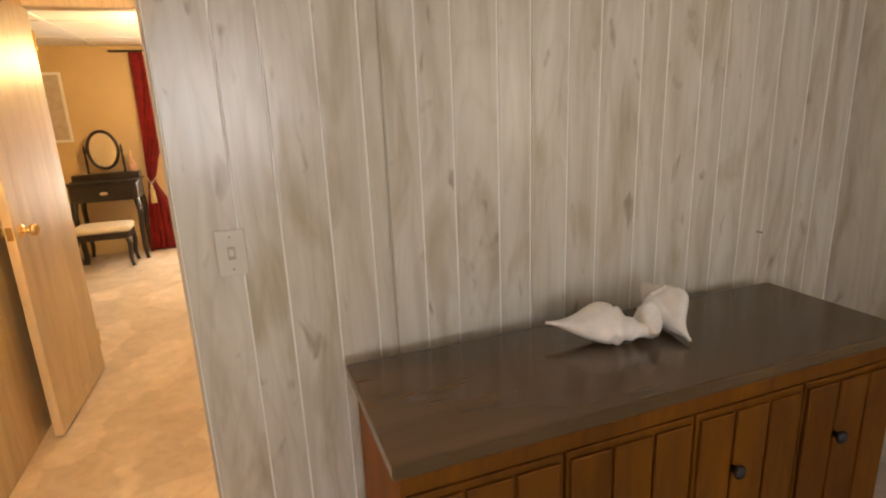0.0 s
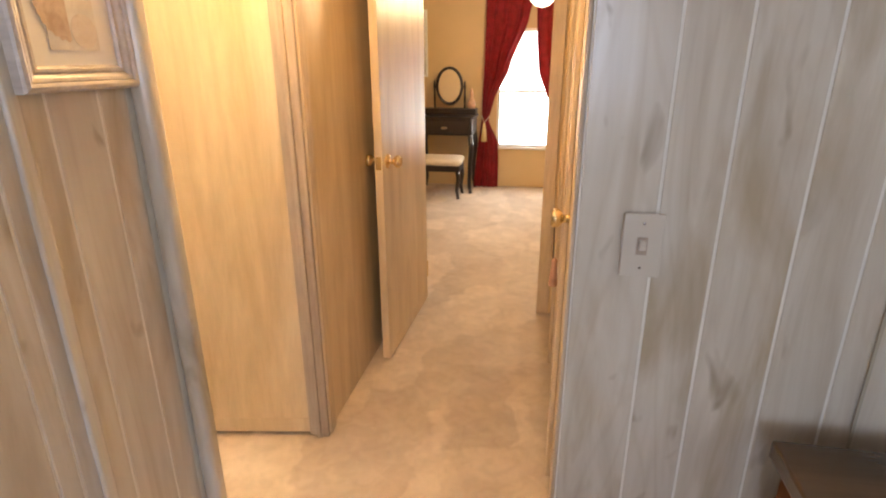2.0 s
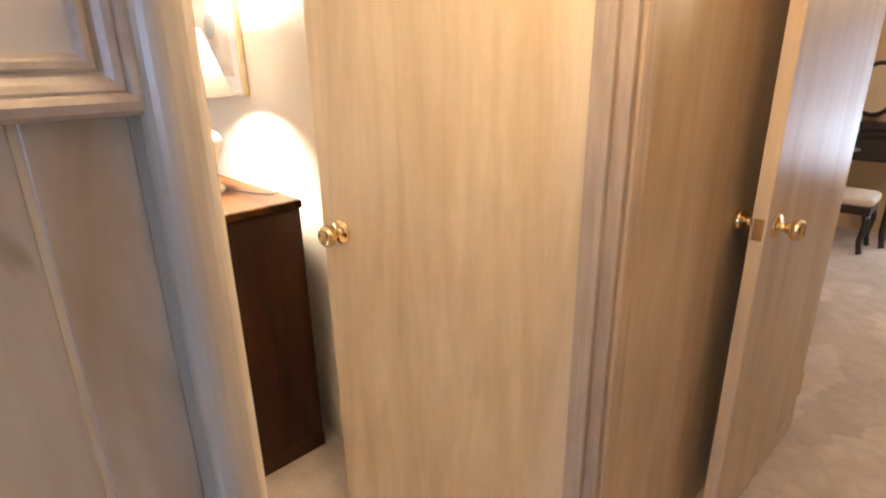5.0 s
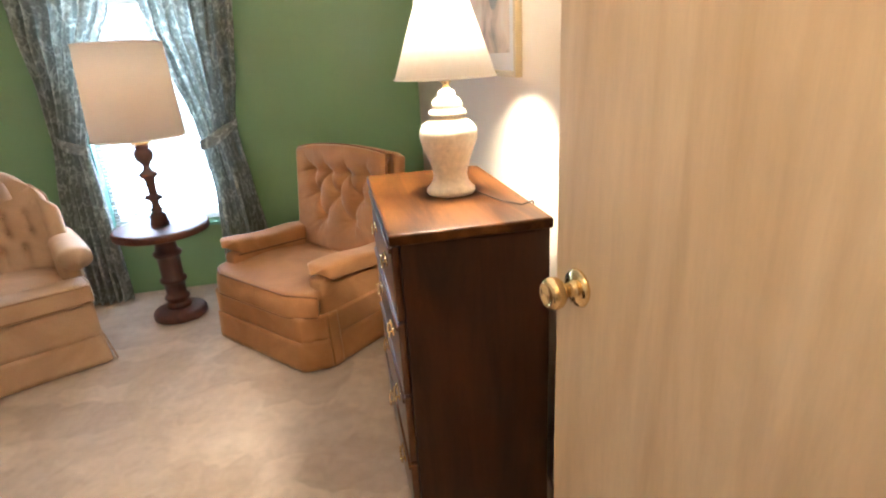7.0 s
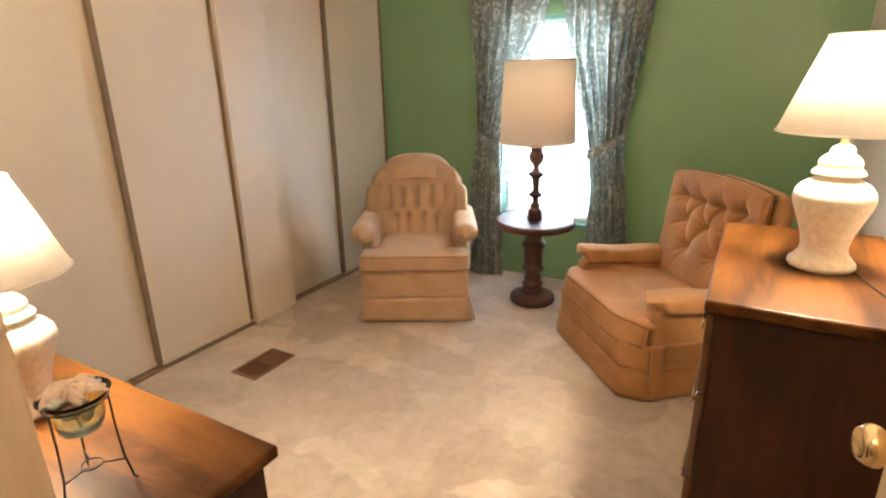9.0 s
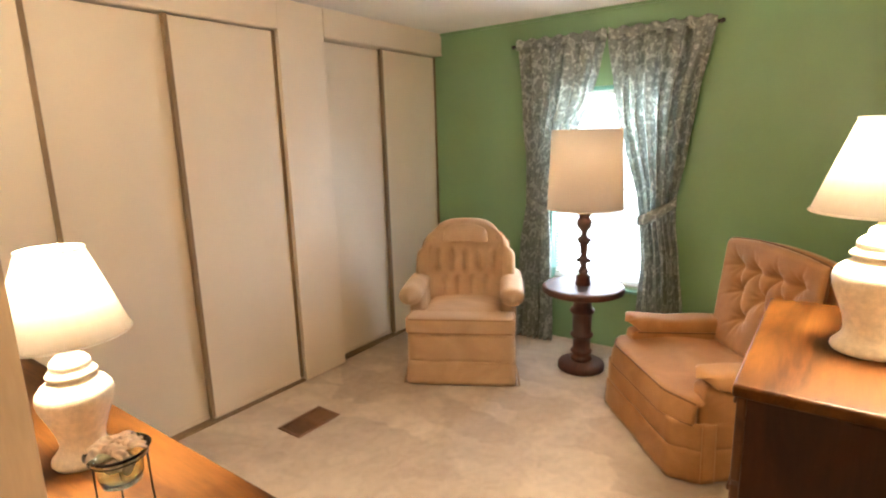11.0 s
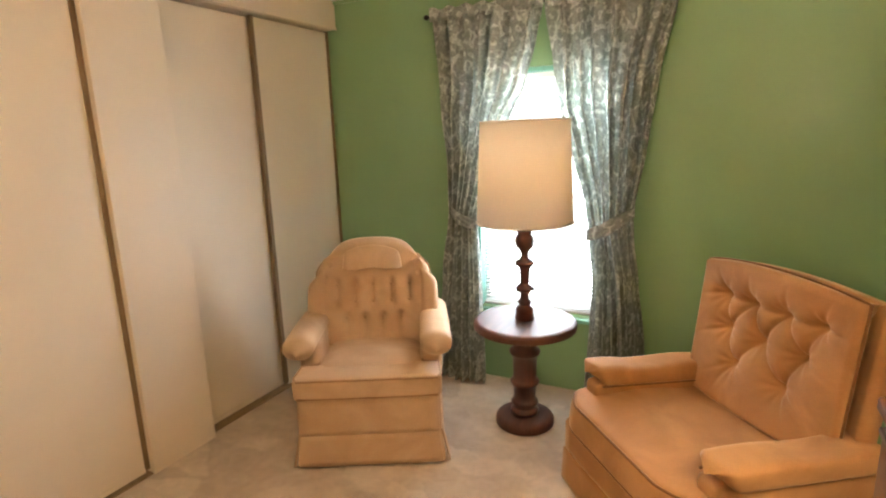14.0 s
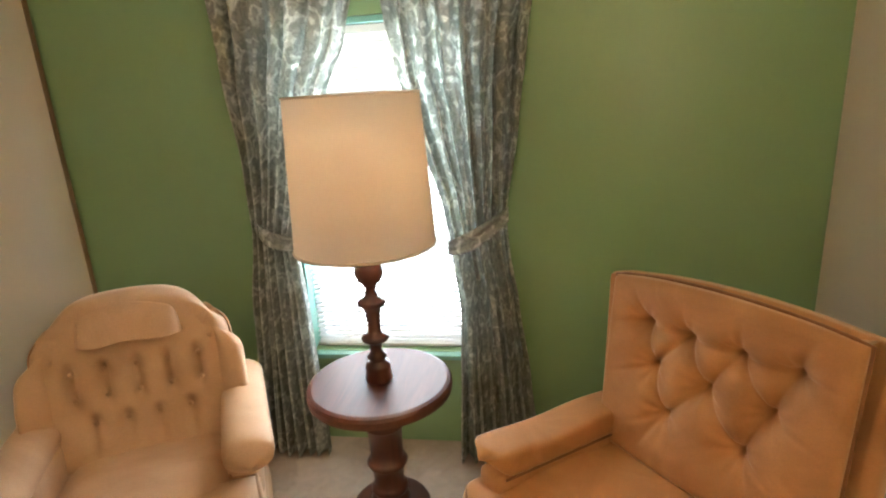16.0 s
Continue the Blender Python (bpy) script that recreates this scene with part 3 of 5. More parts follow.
# door casings and jamb linings
setting("trim_wall_batten", box(WX - 0.004, WX + 0.007, 1.222, 1.248, 0, CEIL, 0.005, 4), M_PANEL, "whitewashed rounded batten on the panelled wall", "trim")
setting("trim_door_near", box(WX - 0.0005, WX + 0.040, 1.469, 1.510, 0, 2.06, 0.016, 5), M_PANEL, "whitewashed corner strip at the doorway", "trim")
setting("trim_door_near_jamb", box(WX - 0.063, WX - 0.001, 1.4965, 1.5105, 0, 2.045, 0.002), M_JAMB, "greyed wood door jamb", "trim")
bm = box(WX - 0.0235, WX - 0.004, 2.222, 2.275, 0, 2.10, 0.004)
box(WX - 0.0235, WX - 0.010, 2.2155, 2.222, 0, 2.10, 0.003, bm=bm)
setting("trim_door_casing", bm, M_TRIM, "pale oak door casing", "trim")
bm = box(WX - 0.085, WX - 0.008, 2.2, 2.2145, 0, 2.045, 0.002)
box(WX - 0.05, WX - 0.035, 2.186, 2.2, 0, 2.045, 0.002, bm=bm)
box(WX - 0.085, WX - 0.001, 1.511, 2.199, 2.033, 2.0445, 0.002, bm=bm)
setting("trim_door_jamb", bm, M_JAMB, "greyed wood door jamb and stop", "trim")
bm = box(-0.201, -0.1855, 2.905, 2.96, 0, 2.09, 0.004)
box(-0.203, -0.1855, 2.142, 2.20, 0, 2.09, 0.004, bm=bm)
setting("trim_side_casing", bm, M_TRIM, "pale oak casing of the side doorway", "trim")
bm = box(-0.270, -0.205, 3.442, 3.4595, 0, 2.0, 0.004)
box(-0.225, -0.212, 3.4605, 3.549, 0, 1.943, 0.003, bm=bm)
box(-0.96, -0.27, 3.442, 3.4595, 1.945, 2.0, 0.004, bm=bm)
box(-0.97, -0.94, 3.4605, 3.549, 0, 1.943, 0.003, bm=bm)
setting("trim_bedroom_casing", bm, M_TRIM, "pale oak casing of the bedroom doorway", "trim")


# ---------- knobs, doors ----------
def knob_on(parent, x, z, side, y):
    """A brass knob at (x, z) on the face y of a door, pointing to side (+1 or -1 along y)."""
    m = Matrix.Translation((x, y, z)) @ Matrix.Rotation(radians(-90 * side), 4, "X")
    k = part("knob", lathe([(0.0001, 0.000), (0.031, 0.000), (0.033, 0.003), (0.030, 0.008), (0.020, 0.011), (0.0125, 0.014), (0.0115, 0.022), (0.013, 0.029), (0.020, 0.034), (0.0265, 0.042), (0.0275, 0.050), (0.025, 0.058), (0.020, 0.0625), (0.017, 0.0610), (0.0145, 0.0590), (0.0001, 0.0585)], 28, m=m), M_BRASS, parent, "polished brass knob", True)
    return k


def hinge_on(parent, y, z):
    bm = box(-0.016, 0.001, y - 0.003, y + 0.003, z - 0.045, z + 0.045, 0.001)
    tube([(0, y, z - 0.048), (0, y, z + 0.048)], 0.006, 8, bm)
    return part("hinge", bm, M_BRASS, parent, "tarnished brass hinge")


def door_leaf(name, label, width, m, thick=0.036, height=2.02, knobs=(1, -1), z=0.96, material=None):
    d = thing(name, label, "door", m, kind="structure")
    bm = box(0, width, -thick, 0, 0.012, height, 0.002)
    part("leaf", bm, material or M_DOOR, d)
    part("bottom_rail", box(0.004, width - 0.004, 0.0005, 0.0025, 0.014, 0.075, 0.001), material or M_DOOR, d)
    for s in knobs:
        knob_on(d, width - 0.066, z, s, 0 if s > 0 else -thick)
    part("latch_plate", box(width - 0.0005, width + 0.0015, -thick * 0.5 - 0.012, -thick * 0.5 + 0.012, z - 0.028, z + 0.028, 0.0005), M_BRASS, d, "brass latch plate")
    for hz in (0.20, 1.80):
        hinge_on(d, 0.0, hz)
    return d


# the local +y face of a leaf is the one that the visitor sees
a = math.degrees(math.atan2(-0.13, -0.715))
door_leaf("door_green_room", "open pale oak veneer door with a brass knob", 0.714, pose(-1.088, 2.206, 0, 0, 0, a))
door_leaf("door_bedroom", "pale oak door folded back against the hall wall", 0.735, pose(-0.925, 3.525, 0, 0, 0, -91.9))
side = door_leaf("door_side_room", "pale oak door standing open into a side room", 0.70, pose(-0.163, 2.897, 0, 0, 0, 4) @ Matrix.Diagonal((1, -1, 1, 1)), knobs=(1,))
cl = door_leaf("door_linen_closet", "narrow closed pale oak closet door with a brass knob", 0.435, pose(-0.177, 1.70, 0, 0, 0, 90), knobs=(1,))
tas = thing("key_tassel", "faded pink tassel on a key hanging from the knob", "tassel", pose(-0.222, 2.069, 0.93))
part("cord", tube([(0, 0, 0.045), (-0.006, 0.002, 0.0), (-0.004, 0, -0.09)], 0.002, 6), M_IRON, tas)
part("tassel", lathe([(0.004, -0.09), (0.009, -0.10), (0.007, -0.11), (0.012, -0.16), (0.012, -0.175)], 14), plain("pink_tassel_thread", (0.45, 0.24, 0.16), 0.9, 0, 0.2, 60, 0.5, 300), tas)

# ---------- closet doors ----------
def closet_door(x0, x1, y, label="cream sliding closet door with brown edge stiles"):
    w = x1 - x0
    d = thing("closet_door", label, "closet door", pose(x0, y, 0), "sliding closet doors")
    part("panel", box(0.004, w - 0.004, -0.012, -0.002, 0.03, 2.04), M_CLOSET, d)
    st = part("stile", box(-0.011, 0.011, -0.018, 0.004, 0.022, 2.046, 0.003), M_STILE, d, "brown wood-grain edge stile")
    st.matrix_basis = Matrix.Translation((0.011, 0, 0))
    share("stile", st, d, Matrix.Translation((w - 0.011, 0, 0)))
    part("bottom_rail", box(0.02, w - 0.02, -0.016, 0.001, 0.012, 0.034, 0.002), M_CLOSET, d)
    return d


closet_door(-2.992, -2.375, -0.622)
closet_door(-2.400, -1.812, -0.650)
closet_door(-1.838, -1.108, -0.622)
closet_door(-3.905, -3.293, -0.678, "cream sliding closet door half hidden by the panel")
closet_door(-4.498, -3.875, -0.650)
for x0, x1, y in ((-2.99, -1.11, -0.66), (-4.498, -3.322, -0.69)):
    t = thing("closet_track", "dark brown floor track under sliding doors", "door track", pose(0, 0, 0))
    part("track", box(x0, x1, y - 0.02, y + 0.062, 0.0005, 0.010, 0.002), M_STILE, t)

# ---------- window in the green room ----------
win = thing("window_green_room", "narrow bright window with teal painted frame and blinds", "window", pose(GX, 0, 0), kind="structure")
bm = box(-0.10, -0.002, 0.312, 0.335, 0.432, 1.743, 0.003)
box(-0.10, -0.002, 1.025, 1.048, 0.432, 1.743, 0.003, bm=bm)
box(-0.10, -0.002, 0.335, 1.025, 1.72, 1.743, 0.003, bm=bm)
part("window_frame", bm, M_TEAL, win, "teal painted frame")
part("window_sill", box(-0.10, 0.035, 0.295, 1.065, 0.405, 0.428, 0.005), M_TEAL, win, "teal painted sill")
bm = box(-0.095, -0.075, 0.335, 1.025, 0.432, 0.46, 0.003)
box(-0.095, -0.075, 0.335, 1.025, 1.07, 1.10, 0.003, bm=bm)
box(-0.095, -0.075, 0.335, 0.36, 0.46, 1.72, 0.003, bm=bm)
box(-0.095, -0.075, 1.0, 1.025, 0.46, 1.72, 0.003, bm=bm)
part("sash", bm, M_SASH, win, "white sash")
pane = part("pane", box(-0.088, -0.084, 0.36, 1.0, 0.46, 1.72), M_GLASS, win)
pane.visible_shadow = False
bl = thing("mini_blind", "white slatted mini blind, tilted open", "window blind", pose(GX - 0.045, 0.68, 0))
part("head_rail", box(-0.014, 0.014, -0.34, 0.34, 1.69, 1.718, 0.002), M_SASH, bl)
part("bottom_rail", box(-0.012, 0.012, -0.34, 0.34, 0.436, 0.448, 0.002), M_SASH, bl)
s0 = part("slat", grid_surface(lambda u, v: ((u - 0.5) * 0.024, (v - 0.5) * 0.67, 0.003 * math.cos((u - 0.5) * 3.1)), 3, 1, 0.0006), M_SLAT, bl)
n_sl = 56
for i in range(n_sl):
    mm = Matrix.Translation((0, 0, 0.46 + i * 0.0218)) @ Matrix.Rotation(radians(14), 4, "Y")
    if i == 0:
        s0.matrix_basis = mm
    else:
        share("slat", s0, bl, mm)
part("ladder_cord", tube([(0.013, -0.2, 0.44), (0.013, -0.2, 1.69)], 0.0008, 4, tube([(0.013, 0.2, 0.44), (0.013, 0.2, 1.69)], 0.0008, 4)), M_SASH, bl)
structure(part("backdrop_outside_west", box(-6.5, -6.45, -2.5, 4.0, -0.5, 3.6), M_OUTSIDE), "bright overexposed daylight outside", "backdrop")
structure(part("backdrop_outside_north", box(-3.0, 2.2, 8.8, 8.85, -0.5, 3.6), M_OUTSIDE), "bright overexposed daylight outside", "backdrop")
structure(part("backdrop_outside_south", box(-3.0, 4.0, -5.05, -5.0, -0.5, 3.6), M_OUTSIDE), "bright overexposed daylight outside", "backdrop")


# ---------- curtains ----------
def lerp_table(t, z):
    for (z0, v0), (z1, v1) in zip(t, t[1:]):
        if z0 >= z >= z1:
            k = (z0 - z) / (z0 - z1)
            k = k * k * (3 - 2 * k) * 0.5 + k * 0.5
            return v0 + (v1 - v0) * k
    return t[-1][1] if z < t[-1][0] else t[0][1]


def curtain_panel(outer, inner, ztop, folds, depth, phase, tie):
    """Hanging cloth between two edge lines (given as height, offset), gathered at the tie."""
    def fn(u, v):
        z = ztop * (1 - v) + 0.012 * v
        a, b = lerp_table(outer, z), lerp_table(inner, z)
        gather = math.exp(-((z - tie) / 0.16) ** 2)
        uu = u + 0.012 * math.sin(9 * u + 5 * z + phase) + 0.02 * math.sin(2.3 * z + phase)
        p = math.sin(2 * math.pi * folds * uu + phase + 0.8 * math.sin(1.7 * z + phase))
        p += 0.45 * math.sin(2 * math.pi * folds * 1.7 * uu + 2 * phase + z)
        d = depth * (1 - 0.35 * gather) * (0.6 + 0.4 * min(1, (ztop - z) / 0.5))
        sag = 0.012 * math.sin(math.pi * u) * (1 - gather)
        return (d * p * 0.6 + 0.028 * gather * math.sin(math.pi * u) + sag + 0.045 * v ** 3, a + (b - a) * u, z)
    return grid_surface(fn, 120, 70, 0.0015)


def tieback(y0, z0, y1, z1, wide, depth):
    """A cloth band that goes round the gathered curtain from the wall hook."""
    def fn(u, v):
        y = y0 + (y1 - y0) * u
        z = z0 + (z1 - z0) * u + (v - 0.5) * wide * (0.75 + 0.35 * math.sin(math.pi * u)) - 0.015 * math.sin(math.pi * u)
        return (depth * math.sin(math.pi * min(1.0, 0.12 + 0.76 * u)) + 0.004 * math.sin(v * 14 + u * 8), y, z)
    return grid_surface(fn, 24, 10, 0.003)


CX = -4.425
cur = thing("curtain", "grey-green paisley curtain tied back beside the window", "curtain", pose(CX, 0, 0), "window curtains")
part("cloth", curtain_panel([(2.02, 0.105), (1.60, 0.152), (1.25, 0.192), (1.0, 0.190), (0.63, 0.148), (0.15, 0.100), (0.0, 0.090)], [(2.02, 0.715), (1.87, 0.680), (1.67, 0.622), (1.49, 0.535), (1.2, 0.43), (0.95, 0.358), (0.65, 0.378), (0.0, 0.405)], 2.022, 7, 0.050, 0.4, 0.96), M_CURTAIN, cur, "", True)
part("tieback", tieback(0.195, 1.01, 0.365, 0.93, 0.062, 0.060), M_CURTAIN, cur, "", True)
cur2 = thing("curtain", "grey-green paisley curtain tied back beside the window", "curtain", pose(CX, 0, 0), "window curtains")
part("cloth", curtain_panel([(2.02, 1.332), (1.62, 1.258), (1.35, 1.225), (1.02, 1.174), (0.90, 1.182), (0.69, 1.212), (0.40, 1.250), (0.0, 1.285)], [(2.02, 0.728), (1.74, 0.775), (1.56, 0.800), (1.36, 0.858), (1.04, 0.948), (0.90, 0.967), (0.66, 0.990), (0.43, 0.980), (0.0, 0.962)], 2.022, 7, 0.052, 2.1, 0.96), M_CURTAIN, cur2, "", True)
part("tieback", tieback(1.180, 1.03, 0.955, 0.905, 0.070, 0.070), M_CURTAIN, cur2, "", True)
rod = thing("curtain_rod", "thin dark metal curtain rod with ball finials", "curtain rod", pose(CX, 0, 2.032))
part("rod", tube([(0, 0.080, 0), (0, 1.350, 0)], 0.008, 12), M_IRON, rod)
for y in (0.073, 1.357):
    part("finial", lathe([(0.0001, -0.014), (0.011, -0.009), (0.0145, 0), (0.011, 0.009), (0.0001, 0.014)], 16, m=Matrix.Translation((0, y, 0))), M_IRON, rod, "", True)
for y in (0.095, 1.338):
    part("bracket", tube([(GX - CX, y, 0.0), (-0.03, y, 0.006), (0, y, -0.008)], 0.004, 8), M_IRON, rod)


def ruffle(y0, y1, ph):
    def fn(u, v):
        y = y0 + (y1 - y0) * u
        w = math.sin(u * 74 + ph) + 0.5 * math.sin(u * 131 + 2 * ph)
        return (0.012 + 0.004 * w * (1 - v), y, 0.034 * (1 - v) * (1 + 0.22 * math.sin(u * 41 + ph)) - 0.03 * v + 0.012)
    return grid_surface(fn, 140, 4, 0.0012)


part("ruffle", ruffle(0.100, 0.720, 0.3), M_CURTAIN, cur, "gathered heading", True).matrix_basis = pose(0, 0, 2.022)
part("ruffle", ruffle(0.728, 1.335, 1.7), M_CURTAIN, cur2, "gathered heading", True).matrix_basis = pose(0, 0, 2.022)


# ---------- lamps ----------
def ginger_jar_lamp(label, m, spin):
    L = thing("table_lamp", label, "lamp", m @ Matrix.Rotation(radians(spin), 4, "Z"), "cream ginger jar lamps")
    body = [(0.0001, 0.0), (0.066, 0.0), (0.070, 0.006), (0.069, 0.014), (0.060, 0.024), (0.051, 0.036), (0.048, 0.050), (0.051, 0.072), (0.060, 0.100), (0.071, 0.128), (0.079, 0.150), (0.0815, 0.166), (0.078, 0.182), (0.068, 0.196), (0.054, 0.206), (0.044, 0.212), (0.043, 0.218)]
    part("body", lathe(body, 48), M_CERAMIC, L, "crackled cream ceramic jar", True)
    lid = [(0.043, 0.217), (0.052, 0.219), (0.053, 0.224), (0.048, 0.231), (0.041, 0.236), (0.043, 0.243), (0.040, 0.254), (0.032, 0.262), (0.024, 0.267), (0.024, 0.274), (0.020, 0.282), (0.010, 0.288), (0.0001, 0.289)]
    part("lid", lathe(lid, 40), M_CERAMIC, L, "ceramic lid", True)
    part("socket", lathe([(0.009, 0.286), (0.010, 0.30), (0.015, 0.305), (0.015, 0.335), (0.011, 0.342)], 20), M_BRASS, L, "brass socket", True)
    part("bulb", lathe([(0.009, 0.342), (0.012, 0.352), (0.020, 0.366), (0.0215, 0.375)], 16, cap=False), M_GLASS, L, "", True)
    sh = lathe([(0.137, 0.317), (0.066, 0.518)], 56, cap=False)
    shade = part("shade", sh, M_SHADE, L, "ivory cloth cone shade", True)
    sol = shade.modifiers.new("thickness", "SOLIDIFY")
    sol.thickness = 0.0015
    for r, z in ((0.1375, 0.317), (0.066, 0.518)):
        part("shade_rim", tube([(r * math.cos(k * math.pi / 24), r * math.sin(k * math.pi / 24), z) for k in range(48)], 0.0026, 6, closed=True), M_SHADE, shade, "", True)
    return L


chest_lamp = ginger_jar_lamp("lit cream ceramic lamp standing on the tall chest", pose(-2.47, 2.04, 0.9555), 20)
ginger_jar_lamp("lit cream ceramic lamp standing on the low dresser", pose(-1.42, 0.53, 0.716), 70)
c20 = Matrix.Rotation(radians(-20), 4, "Z")
part("cord", tube([c20 @ Vector(q) for q in ((0.03, 0.062, 0.005), (0.10, 0.080, 0.0045), (0.17, 0.10, 0.0045), (0.225, 0.135, 0.0045), (0.20, 0.172, 0.0045), (0.16, 0.19, -0.01), (0.15, 0.195, -0.12))], 0.0024, 8), M_IRON, chest_lamp, "thin brown cord", True)

TX, TY = -4.065, 0.745
tab = thing("lamp_table", "round dark cherry pedestal side table", "side table", pose(TX, TY, 0))
part("tabletop", lathe([(0.0001, 0.500), (0.232, 0.500), (0.243, 0.505), (0.246, 0.516), (0.246, 0.530), (0.240, 0.540), (0.228, 0.5445), (0.0001, 0.545)], 72), M_CHERRY, tab, "round cherry top")
part("pedestal", lathe([(0.052, 0.055), (0.066, 0.062), (0.070, 0.075), (0.062, 0.088), (0.055, 0.094), (0.060, 0.104), (0.067, 0.118), (0.060, 0.132), (0.052, 0.140), (0.056, 0.205), (0.066, 0.213), (0.072, 0.225), (0.066, 0.237), (0.056, 0.244), (0.060, 0.36), (0.070, 0.368), (0.076, 0.381), (0.070, 0.394), (0.058, 0.402), (0.054, 0.44), (0.060, 0.46), (0.085, 0.486), (0.090, 0.4995)], 44), M_TURNED, tab, "turned column", True)
part("base", lathe([(0.0001, 0.002), (0.136, 0.002), (0.142, 0.008), (0.142, 0.034), (0.136, 0.046), (0.120, 0.054), (0.07, 0.058), (0.0001, 0.058)], 56), M_CHERRY, tab, "round cherry foot", True)
fl = thing("table_lamp", "tall turned cherry lamp with a parchment drum shade, lit", "lamp", pose(TX + 0.0, TY, 0.5455))
part("column", lathe([(0.0001, 0.0), (0.046, 0.0), (0.047, 0.010), (0.041, 0.036), (0.043, 0.046), (0.039, 0.060), (0.027, 0.068), (0.026, 0.076), (0.034, 0.085), (0.024, 0.096), (0.020, 0.110), (0.020, 0.128), (0.026, 0.136), (0.043, 0.145), (0.046, 0.153), (0.040, 0.162), (0.025, 0.170), (0.021, 0.182), (0.022, 0.21), (0.025, 0.24), (0.030, 0.258), (0.044, 0.268), (0.047, 0.277), (0.041, 0.287), (0.024, 0.296), (0.017, 0.312), (0.017, 0.326), (0.024, 0.338), (0.040, 0.355), (0.047, 0.380), (0.043, 0.402), (0.030, 0.414), (0.035, 0.420), (0.035, 0.428), (0.0001, 0.430)], 36), M_TURNED, fl, "turned cherry column", True)
part("socket", lathe([(0.034, 0.4305), (0.050, 0.436), (0.050, 0.444), (0.014, 0.448), (0.014, 0.56), (0.010, 0.60)], 24), M_BRASS, fl, "brass socket and cup", True)
sh = part("shade", lathe([(0.221, 0.470), (0.200, 0.925)], 64, cap=False), M_SHADE2, fl, "parchment drum shade", True)
sh.modifiers.new("thickness", "SOLIDIFY").thickness = 0.002
for r, z in ((0.2215, 0.471), (0.200, 0.924)):
    part("shade_rim", tube([(r * math.cos(k * math.pi / 30), r * math.sin(k * math.pi / 30), z) for k in range(60)], 0.004, 6, closed=True), M_SHADE2, sh, "folded cloth rim", True)


# ---------- armchairs ----------
def tufts(px, pz, buttons, size, deep):
    """How far the padding is drawn in at a place, by buttons."""
    d = 0.0
    for bx, bz in buttons:
        r2 = ((px - bx) ** 2 + (pz - bz) ** 2) / size**2
        d += deep * math.exp(-r2 * 3.2)
    return d


def seg_dist(px, pz, a, b):
    ax, az = a
    dx, dz = b[0] - ax, b[1] - az
    t = max(0, min(1, ((px - ax) * dx + (pz - az) * dz) / (dx * dx + dz * dz)))
    return math.hypot(px - ax - t * dx, pz - az - t * dz)


def skirt(w, y0, depth, z0, z1, cut, flare=0.012):
    """The cloth skirt round the foot of a chair, corners cut or rounded."""
    pts = [(-w, -depth), (-w, y0 - cut), (-w + cut * 0.75, y0), (w - cut * 0.75, y0), (w, y0 - cut), (w, -depth)]
    dense = []
    for (ax, ay), (bx, by) in zip(pts, pts[1:]):
        for k in range(16):
            t = k / 16
            dense.append((ax + (bx - ax) * t, ay + (by - ay) * t))
    dense.append(pts[-1])
    n = len(dense) - 1

    def fn(u, v):
        x, y = dense[min(n, int(round(u * n)))]
        f = 1 + flare / w * v
        wave = 0.0025 * math.sin(u * 60) * v
        return (x * f, y + flare * 0.5 * v + wave, z1 + (z0 - z1) * v)
    return grid_surface(fn, n, 6, 0.008)


